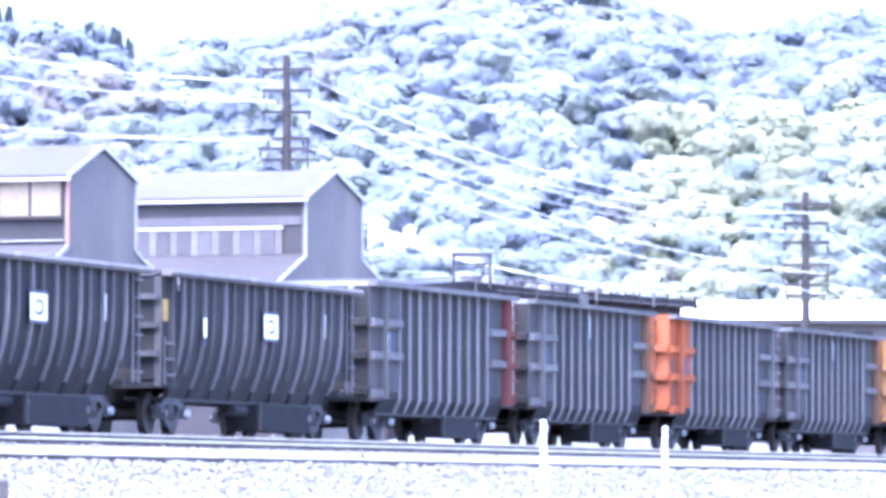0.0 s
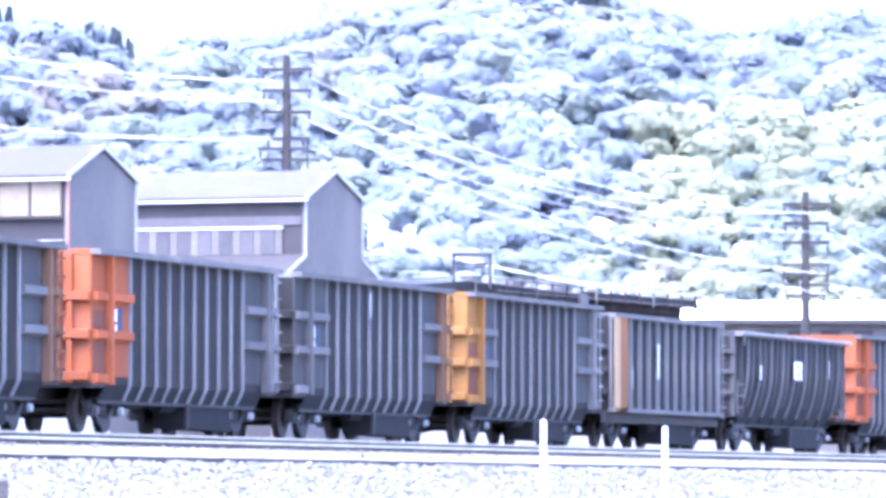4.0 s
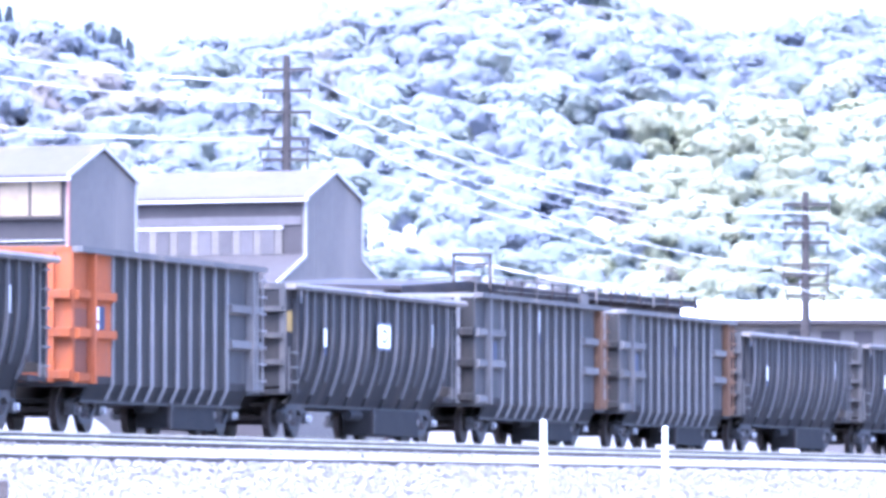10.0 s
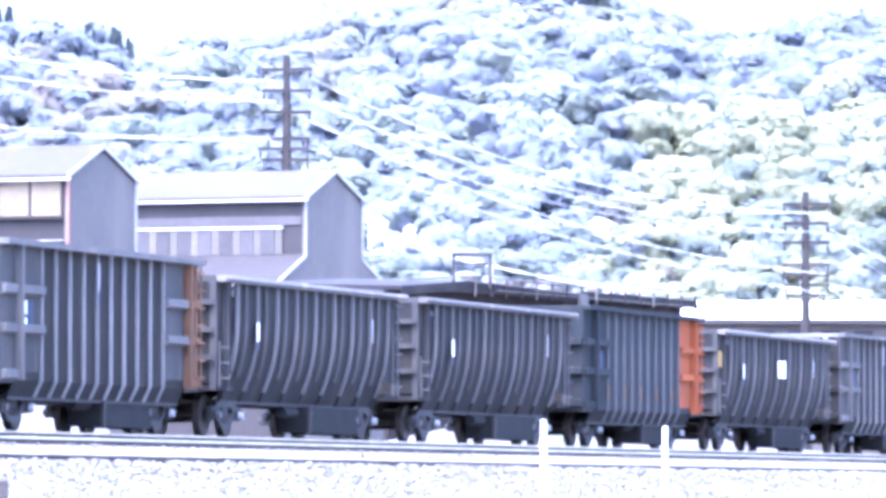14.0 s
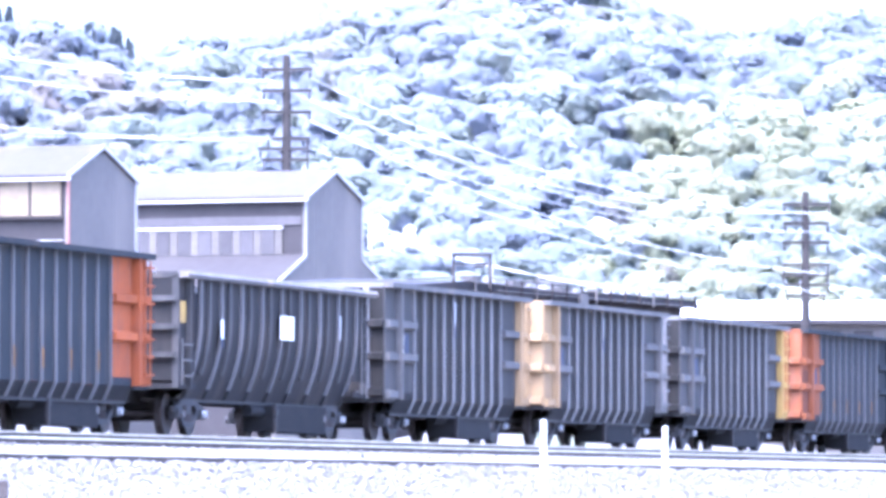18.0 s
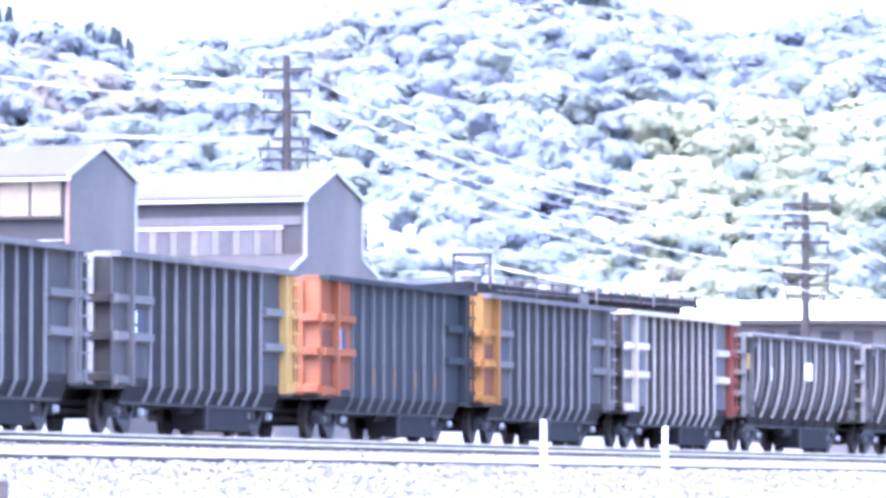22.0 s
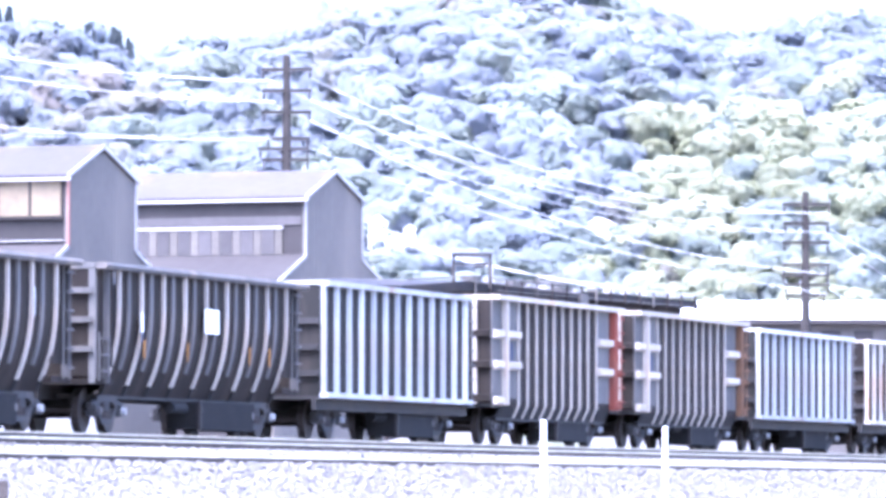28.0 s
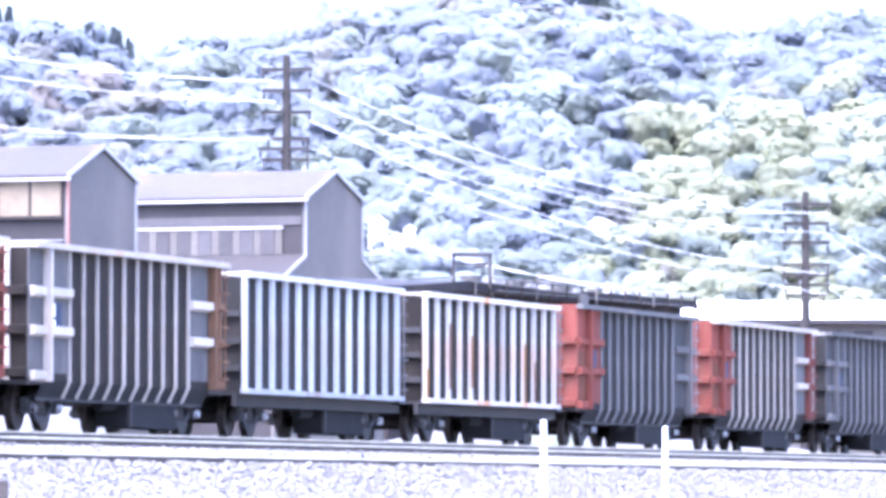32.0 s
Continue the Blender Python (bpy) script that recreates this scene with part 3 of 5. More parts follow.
    marking(car, -half + 2.9, 2.3, 0.18, 0.42, WHITE, -1.56, "small white stencil")
    marking(car, -half + 2.9, 2.0, 0.14, 0.2, BLUE, -1.56, "small blue stencil")
    marking(car, half - 2.9, 2.55, 0.1, 0.55, paint("silver"), -1.548, "pale painted streak on a post")
    if spec.get("rust"):
        for k in (1, 3, 6, 7):
            marking(car, -half + 1.45 + k * 1.655, 1.75, 0.16, 0.4, paint("amber"), -1.55, "orange rust streak", "rust_streak")


def ribbed_box(spec, car):
    """Straight-sided car with many flat posts between a top rail and a bright bottom rail."""
    half, H, base = 7.2, 3.62, 0.94
    body = paint(spec["body"])
    front = paint(spec.get("front", spec["body"]))

    # Sheets near-black behind paler posts; their shade is part of the colour.
    sheet = paint("shaded_brown") if spec["body"] == "rusty_silver" else paint("shaded_sheet")
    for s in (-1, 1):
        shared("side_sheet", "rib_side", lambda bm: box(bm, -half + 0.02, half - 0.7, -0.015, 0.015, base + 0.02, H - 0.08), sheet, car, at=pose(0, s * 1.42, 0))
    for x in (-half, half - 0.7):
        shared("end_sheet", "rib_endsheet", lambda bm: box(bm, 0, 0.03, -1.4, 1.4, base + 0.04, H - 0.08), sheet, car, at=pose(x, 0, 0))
    shared("floor", "rib_floor", lambda bm: box(bm, -half, half, -1.4, 1.4, base - 0.03, base + 0.03), DARKST, car)
    shared("load", "rib_load", lambda bm: box(bm, -half + 0.1, half - 0.8, -1.38, 1.38, 1.2, 1.7), DARKST, car)
    for s in (-1, 1):
        turn = 0 if s < 0 else 180
        for k in range(13):
            x = -half + 0.12 + k * (2 * half - 0.95) / 12
            shared("side_post", "rib_post", lambda bm: prism(bm, [(-0.13, -1.43), (-0.1, -1.515), (0.1, -1.515), (0.13, -1.43)], base + 0.1, H - 0.1, "z"), body, car, at=pose(x if s < 0 else -x, 0, 0, 0, 0, turn))
        shared("top_rail", "rib_top", lambda bm: box(bm, -half, half - 0.55, -1.61, -1.40, H - 0.12, H), body, car, at=pose(0 if s < 0 else -0.55, 0, 0, 0, 0, turn))
        shared("bottom_rail", "rib_bottom", lambda bm: box(bm, -half, half - 0.55, -1.60, -1.40, base, base + 0.11), body, car, at=pose(0 if s < 0 else -0.55, 0, 0, 0, 0, turn))
    for z in (1.5, 2.1, 2.7):
        for e in (-1, 1):
            shared("end_brace", "rib_endbrace", lambda bm: box(bm, -0.05, 0.05, -1.39, 1.39, -0.07, 0.07), DARKST, car, at=pose(-half - 0.05 if e < 0 else half - 0.62, 0, z))
    if spec["body"] == "rusty_silver":
        for k, z, h, c in ((0, 1.4, 0.7, "amber"), (2, 2.1, 1.6, "tan"), (4, 2.0, 1.3, "buff"), (9, 1.8, 1.5, "amber"), (10, 1.6, 1.0, "tan")):
            marking(car, -half + 0.12 + k * (2 * half - 0.95) / 12, z, 0.2, h, paint(c), -1.522, "orange rust streak on a post", "rust_streak")
    shared("ladder", "rib_ladder", ladder_mesh(2.5, 0.42, 7), paint("grey"), car, at=pose(half - 0.3, -1.46, 1.0))
    shared("end_platform", "rib_plat", lambda bm: box(bm, half - 0.7, half, -1.5, 1.5, base - 0.06, base + 0.04), DARKST, car)
    shared("end_rail", "rib_endrail", lambda bm: box(bm, -0.08, 0.08, -1.39, 1.39, H - 0.12, H - 0.006), body, car, at=pose(-half + 0.08, 0, 0))
    shared("side_sill", "rib_sill", lambda bm: box(bm, -half, half, -1.3, -1.2, 0.66, 0.92), DARKST, car)
    if spec.get("front"):
        # Corner panel in two tones: strong light on its leading half is painted in.
        shared("corner_panel", "rib_corner", lambda bm: box(bm, -half - 0.01, -half + 0.62, -1.6, -1.575, base, H - 0.12), front, car, "cream corner panel, bright light in its leading half's colour")
        shared("corner_panel", "rib_corner_2", lambda bm: box(bm, -half + 0.63, -half + 1.55, -1.6, -1.575, base, H - 0.12), paint("buff"), car, "orange-buff trailing half of the corner panel")
        marking(car, -half + 2.6, 1.9, 0.4, 0.55, WHITE, -1.44, "small white stencil")
        marking(car, -1.6, 2.4, 0.14, 0.95, WHITE, -1.522, "white painted streak on a post")
    running_gear(car, half, body)


CARS = [  # kind, the second at which the car's middle is abreast of the camera, look
    ("A", 10.38, dict(body="black", logo="mark")), ("A", 11.65, dict(body="black", logo="mark", patch=1)),
    ("B", 12.865, dict(body="black", rear="darkred")), ("B", 14.025, dict(body="black", rear="tan", streak=1)),
    ("B", 15.225, dict(body="black", front="orange", front_panel=1)), ("B", 16.375, dict(body="black", rear="tan", streak=1)),
    ("B", 17.555, dict(body="black", front="amber")), ("C", 18.68, dict(body="grey", front="bone")),
    ("A", 19.9, dict(body="black", logo="mark")), ("B", 21.13, dict(body="black", front="orange", front_panel=1)),
    ("A", 22.375, dict(body="black", logo="mark", patch=1)), ("B", 23.61, dict(body="black", rear="tan", streak=1)),
    ("B", 24.775, dict(body="black", rear="tan", streak=1)), ("A", 25.965, dict(body="black")), ("A", 27.255, dict(body="black")),
    ("B", 28.475, dict(body="blueblack", rear="orange", rear_panel=1, ticks=1)), ("A", 29.735, dict(body="black", logo="plain", patch=1)),
    ("B", 30.955, dict(body="black", rear="cream", streak=1)), ("B", 32.13, dict(body="black", front="cream", streak=1)),
    ("B", 33.31, dict(body="black", rear="yellow")), ("B", 34.52, dict(body="blueblack", front="vermilion", front_panel=1, ticks=1)),
    ("B", 35.65, dict(body="black", front="amber")), ("B", 36.787, dict(body="brown", rear="red")),
    ("A", 37.987, dict(body="brown", logo="plain", patch=1)), ("A", 39.267, dict(body="brown", logo="plain", rust=1)),
    ("C", 40.507, dict(body="silver")), ("B", 41.707, dict(body="brown", rear="red")), ("B", 42.877, dict(body="brown", rear="tan")),
    ("C", 44.019, dict(body="silver")), ("C", 45.192, dict(body="rusty_silver")), ("B", 46.384, dict(body="black", front="red", front_panel=1)),
    ("B", 47.587, dict(body="brown", front="red", front_panel=1, rear="darkred")), ("B", 48.767, dict(body="black"))]
KINDS = {"A": (hopper, "round-sided coal hopper car"), "B": (gondola, "high-sided coal gondola car"), "C": (ribbed_box, "straight-sided ribbed gondola car")}
NAMES = {"A": "hopper_car", "B": "gondola_car", "C": "ribbed_gondola_car"}
COLOUR_WORD = {"black": "dusty black", "blueblack": "blue-black", "brown": "rusty brown", "grey": "weathered grey", "silver": "pale silver", "rusty_silver": "rust-streaked silver"}
TRAIN = []
for kind, when, spec in CARS:
    build, words = KINDS[kind]
    extra = ""
    if spec.get("front"):
        extra = " with %s leading end" % spec["front"].replace("bone", "cream and buff")
    elif spec.get("rear"):
        extra = " with %s trailing end" % spec["rear"].replace("darkred", "dark red")
    elif spec.get("logo"):
        extra = " with white emblem board"
    car = thing(NAMES[kind], COLOUR_WORD[spec["body"]] + " " + words + extra, "railway car", "cars of the coal train")
    build(spec, car)
    TRAIN.append((car, when))
SPEED_Y = 13.46


def car_pose(when, t):
    y = SPEED_Y * (when - t + 0.033 * min(max((t - 20.05) / 0.3, 0), 1))
    p = on_line(y, -1.57, RAIL_1)
    return pose(*p, 0, 0, math.degrees(math.atan2(1.0, line_slope(y))))

# ---- places by direction from the tripod ----
PX = 12520.0


def spot(x, y, far):
    """The point at the distance far up the view, seen x, y in a 1568 x 882 field."""
    return Vector(((x - 784) * far / PX, far, 1.7 + (871.6 - y) * far / PX))


# ---- mill sheds with raised roof monitors ----
CREAM = mat("weathered_glazing", (0.215, 0.17, 0.11), (0.165, 0.135, 0.095), rough=0.5, grain=3, patch=0.7, stain=(0.19, 0.15, 0.105))
PALEPANEL = mat("faded_panel", (0.125, 0.113, 0.097), (0.1, 0.09, 0.08), rough=0.6, grain=3, patch=0.7)
TRIM = mat("pale_flashing", (0.38, 0.365, 0.36), (0.30, 0.288, 0.285), rough=0.4, metal=0.2, grain=5, patch=1)
RUSTTRIM = mat("rusty_flashing", (0.350, 0.182, 0.140), (0.252, 0.126, 0.098), rough=0.7, grain=5, patch=1)
DARKWALL = mat("dark_siding", (0.050, 0.045, 0.044), (0.040, 0.036, 0.036), rough=0.7, grain=2, patch=0.3)
GREYPANEL = mat("grey_siding", (0.085, 0.078, 0.077), (0.068, 0.062, 0.062), rough=0.65, grain=2, patch=0.4)


def corrugated(bm, pts, s0, t, pitch=0.25):
    """A standing sheet: the outline pts (across, up) cut into ribs, t thick, facing y < 0."""
    lo, hi = min(p[0] for p in pts), max(p[0] for p in pts)

    def span(u):
        zs = []
        for a, b in zip(pts, pts[1:] + pts[:1]):
            if abs(a[0] - b[0]) > 1e-6 and min(a[0], b[0]) - 1e-6 <= u <= max(a[0], b[0]) + 1e-6:
                zs.append(a[1] + (b[1] - a[1]) * (u - a[0]) / (b[0] - a[0]))
        return (min(zs), max(zs)) if zs else (0, 0)
    cols, u = [], lo
    while u < hi - 1e-3:
        w = min(pitch, hi - u)
        cols += [(u, 0.012), (u + w * 0.5, 0.012), (u + w * 0.6, 0.0), (u + w * 0.9, 0.0)]
        u += w
    cols.append((hi, 0.02))
    rows = []
    for u, dy in cols:
        z0, z1 = span(min(max(u, lo + 1e-4), hi - 1e-4))
        rows.append([bm.verts.new(p) for p in ((u, s0 - dy, z0), (u, s0 - dy, z1), (u, s0 + t, z1), (u, s0 + t, z0))])
    for a, b in zip(rows, rows[1:]):
        for k in range(4):
            bm.faces.new((a[k], a[(k + 1) % 4], b[(k + 1) % 4], b[k]))
    bm.faces.new(rows[0])
    bm.faces.new(rows[-1][::-1])


def slab(bm, a, b, c, d, t):
    """A flat plate a b c d, t thick downwards."""
    top = [bm.verts.new(p) for p in (a, b, c, d)]
    low = [bm.verts.new(Vector(p) - Vector((0, 0, t))) for p in (a, b, c, d)]
    bm.faces.new(top)
    bm.faces.new(low[::-1])
    for i in range(4):
        bm.faces.new((top[i], low[i], low[(i + 1) % 4], top[(i + 1) % 4]))


def mill(corner, width, length, eave, rise, base, aisle, drop, label, glazing, edge):
    """x runs along the gable end from the near corner, y back along the ridge; the long side faces x < 0."""
    turn = math.degrees(math.atan2(0.906, 0.4226))
    z0 = corner.z - eave
    b = thing("mill_building", label, "building", "mill buildings", at=pose(corner.x, corner.y, 2.2, 0, 0, turn))
    E, B = corner.z - 2.2, corner.z - 2.2 - base
    A = E + rise
    L, W = length, width
    bm = bmesh.new()
    corrugated(bm, [(-aisle, -0.2), (-aisle, B - drop), (0, B), (0, E), (W / 2, A), (W, E), (W, B), (W + aisle, B - drop), (W + aisle, -0.2)], 0.0, 0.15, 0.3)
    part("gable_wall", bm, CORR, b)
    for nm, x0, x1 in (("side_wall", 0.05, 0.2), ("side_wall", W - 0.2, W - 0.05)):
        bm = bmesh.new()
        box(bm, x0, x1, 0.16, L, B - 0.2, E - 0.02)
        part(nm, bm, DARKWALL, b)
    for x in (-aisle, W + aisle - 0.15):
        bm = bmesh.new()
        box(bm, x, x + 0.15, 0.16, L, -0.2, B - drop - 0.04)
        part("aisle_wall", bm, DARKWALL, b)
    ov = 0.25
    for s in (0, 1):
        bm = bmesh.new()
        xe, xr = (-ov, W / 2) if s == 0 else (W + ov, W / 2)
        ze = E - ov * rise / (W / 2)
        slab(bm, (xe, -0.1, ze + 0.1), (xr, -0.1, A + 0.1), (xr, L, A + 0.1), (xe, L, ze + 0.1), 0.1)
        part("roof", bm, ROOFM, b, "grey sheet roof")
        bm = bmesh.new()
        xa, xb = (-aisle - 0.3, 0.0) if s == 0 else (W + aisle + 0.3, W)
        slab(bm, (xa, 0.005, B - drop * 1.08 + 0.1), (xb, 0.005, B + 0.1), (xb, L, B + 0.1), (xa, L, B - drop * 1.08 + 0.1), 0.1)
        part("aisle_roof", bm, DARKWALL, b, "dark aisle roof")
        # flashing on the verge, the corner and the flare
        for p, q, m, nm in (((xe, ze), (xr, A), TRIM, "verge_flashing"), ((0 if s == 0 else W, B), (0 if s == 0 else W, E), edge if s == 0 else TRIM, "corner_flashing"), ((xa, B - drop * 1.08), (xb, B), TRIM, "flare_flashing")):
            bm = bmesh.new()
            d = Vector((q[0] - p[0], 0, q[1] - p[1])).normalized()
            nrm = Vector((-d.z, 0, d.x)) * 0.09
            pts = [(p[0] + nrm.x, p[1] + nrm.z), (q[0] + nrm.x, q[1] + nrm.z), (q[0] - nrm.x, q[1] - nrm.z), (p[0] - nrm.x, p[1] - nrm.z)]
            prism(bm, pts, -0.17 if nm == "verge_flashing" else -0.08, -0.103 if nm == "verge_flashing" else -0.024, "y")
            part(nm, bm, m, b)
    bm = bmesh.new()
    box(bm, -ov - 0.04, -ov + 0.06, -0.3, L, E - ov * rise / (W / 2) - 0.16, E - ov * rise / (W / 2) - 0.02)
    part("eave_gutter", bm, TRIM, b)
    glazing(b, E, B, L)
    return b


def strip_of_panels(b, E, B, L):
    """A band of alternating pale and dark panels under a pale rail."""
    top = E - 1.45
    bm = bmesh.new()
    box(bm, -0.09, 0.045, 1.25, L - 0.3, top - 0.2, top - 0.06)
    part("panel_rail", bm, TRIM, b)
    bm = bmesh.new()
    box(bm, -0.02, 0.045, 0.25, L - 0.3, top, top + 0.45)
    part("upper_siding", bm, GREYPANEL, b)
    y = 1.3
    k = 0
    while y < L - 1.2:
        bm = bmesh.new()
        w = 0.44 if k % 2 == 0 else 0.76
        box(bm, -0.05, 0.045, y, y + w - 0.03, B + 0.1, top - 0.23)
        part("pale_panel" if k % 2 == 0 else "grey_panel", bm, PALEPANEL if k % 2 == 0 else GREYPANEL, b)
        y += w
        k += 1


def two_windows(b, E, B, L):
    y = 0.35
    while y < L - 1.6:
        w = part("window", (lambda bm: (box(bm, -0.03, 0.045, y, y + 1.5, E - 1.85, E - 0.25), bm)[1])(bmesh.new()), CREAM, b, "pale patched glazing")
        bm = bmesh.new()
        box(bm, -0.08, 0.045, y + 1.51, y + 1.62, E - 1.95, E - 0.2)
        part("mullion", bm, DARKWALL, w)
        y += 1.65
    bm = bmesh.new()
    box(bm, -0.14, 0.045, 0.2, L, E - 2.0, E - 1.9)
    part("window_sill", bm, DARKWALL, b)
    bm = bmesh.new()
    box(bm, -0.06, 0.045, 0.2, L, E - 3.0, E - 2.95)
    part("siding_rail", bm, TRIM, b)


mill(spot(540, 347, 360), 6.65, 16, 3.0, 1.38, 3.05, 3.6, 1.6, "grey corrugated mill shed with a band of pale panels", strip_of_panels, TRIM)
mill(spot(119, 309, 320), 6.6, 14, 3.0, 1.42, 3.25, 2.6, 1.3, "grey corrugated mill shed with patched cream windows", two_windows, RUSTTRIM)


# ---- pole line ----
def pole_thing(x, y, top, arms, label, foot):
    p = thing("utility_pole", label, "utility pole", "poles of the wire line", at=pose(x, y, 2.2))
    bm = bmesh.new()
    tube(bm, (0, 0, -0.5), (0, 0, top - 2.2), foot, 0.19, n=12)
    part("pole", bm, POLEW, p)
    for z, a, c in arms:
        arm = part("crossarm", (lambda bm: (box(bm, a, c, -0.25, -0.1, z - 2.2 - 0.09, z - 2.2 + 0.09), bm)[1])(bmesh.new()), POLEW, p)
        n = 4
        for k in range(n):
            u = a + 0.1 + (c - a - 0.2) * k / (n - 1)
            shared("insulator", "insulator", lambda bm: (tube(bm, (0, 0, 0), (0, 0, 0.1), 0.035, n=6), tube(bm, (0, 0, 0.1), (0, 0, 0.2), 0.07, 0.05, n=8)), GALV, arm, at=pose(u, -0.14, z - 2.2 + 0.08))
        for u in (a + 0.12, c - 0.12):
            shared("hanging_insulator", "hang", lambda bm: (tube(bm, (0, 0, -0.1), (0, 0, 0.0), 0.03, n=6), tube(bm, (0, 0, -0.42), (0, 0, -0.1), 0.06, 0.08, n=8)), DARKST, arm, at=pose(u, -0.17, z - 2.2 - 0.09))
        for s in (-1, 1):
            bm = bmesh.new()
            tube(bm, (s * 0.75, -0.21, z - 2.2), (0, -0.21, z - 2.2 - 0.42), 0.02, n=5)
            part("brace", bm, POLEW, p)
    return p


ARMS_1 = [(25.62, -1.43, 1.45), (24.42, -1.4, 1.42), (23.2, -1.42, 1.4), (21.7, -1.15, 1.3), (21.12, -1.6, 1.3), (20.5, -1.4, 1.3)]
ARMS_2 = [(19.0, -1.4, 1.5), (17.85, -1.35, 1.42), (16.7, -1.4, 1.42), (15.35, -1.4, 1.45), (14.75, -1.45, 1.4), (14.15, -1.3, 1.45), (13.5, -1.2, 1.2)]
P1, P2 = Vector((-8.85, 400, 0)), Vector((21.8, 425, 0))
pole_thing(P1.x, P1.y, 26.45, ARMS_1, "tall dark wooden utility pole with six crossarms", 0.5)
pole_thing(P2.x, P2.y, 19.75, ARMS_2, "dark wooden utility pole with stacked crossarms", 0.42)


def wire(a, b, sag, r=0.045, n=28):
    a, b = Vector(a), Vector(b)
    pts = [a.lerp(b, k / n) - Vector((0, 0, 4 * sag * (k / n) * (1 - k / n))) for k in range(n + 1)]
    verts, faces = [], []
    for p in pts:
        for k in range(6):
            t = k * math.tau / 6
            verts.append(p + Vector((0, r * math.cos(t), r * math.sin(t))))
    for j in range(n):
        for k in range(6):
            faces.append((j * 6 + k, j * 6 + (k + 1) % 6, (j + 1) * 6 + (k + 1) % 6, (j + 1) * 6 + k))
    me = bpy.data.meshes.new("overhead_wire")
    me.from_pydata(verts, [], faces)
    me.materials.append(WIREM)
    me.polygons.foreach_set("use_smooth", [True] * len(faces))
    return tagged(new("overhead_wire", me), "bright sagging bare metal wire between poles", "wire", "overhead wires")


for (z1, a1, c1), (z2, a2, c2), sag, ends in ((ARMS_1[0], ARMS_2[0], 1.9, "ac"), (ARMS_1[1], ARMS_2[1], 1.75, "ac"), (ARMS_1[2], ARMS_2[3], 1.5, "c"), (ARMS_1[3], ARMS_2[5], 1.0, "c")):
    for e in ends:
        u1, u2 = (a1 + 0.1, a2 + 0.1) if e == "a" else (c1 - 0.1, c2 - 0.1)
        wire((P1.x + u1, 399.86, z1 - 0.45), (P2.x + u2, 424.86, z2 - 0.55), sag, 0.022 if e == "c" else 0.014)
for z1, y_end, r in ((25.62 - 0.65, -97, 0.026), (24.42 - 0.6, -60, 0.025), (21.7 + 0.02, 60, 0.026), (22.4, 130, 0.013)):
    q = spot(-700, y_end, 385)
    wire((P1.x - 0.6, 399.86, z1), q, 1.75, r, 40)
for z2, x, y, r in ((17.6, 1760, 555, 0.022), (17.1, 1760, 610, 0.022), (14.0, 1505, 536, 0.035)):
    wire((P2.x + 1.35, 424.86, z2), spot(x, y, 432), 0.25 if x > 1600 else 0.02, r)
wire(spot(600, 372, 395), spot(1215, 524, 345), 0.9, 0.02)
wire(spot(600, 402, 395), spot(900, 478, 335), 0.12, 0.022)
wire(spot(600, 385, 395), spot(1100, 508, 345), 0.6, 0.017)

# ---- long dark loading shed behind the train ----
SHEDROOF = mat("shed_roof", (0.028, 0.025, 0.025), (0.019, 0.017, 0.018), rough=0.7, grain=3, patch=0.5, stain=(0.045, 0.036, 0.032))


SHEDWALL = mat("shed_wall", (0.034, 0.028, 0.026), (0.022, 0.018, 0.018), rough=0.8, grain=3, patch=0.6, stain=(0.06, 0.046, 0.038))


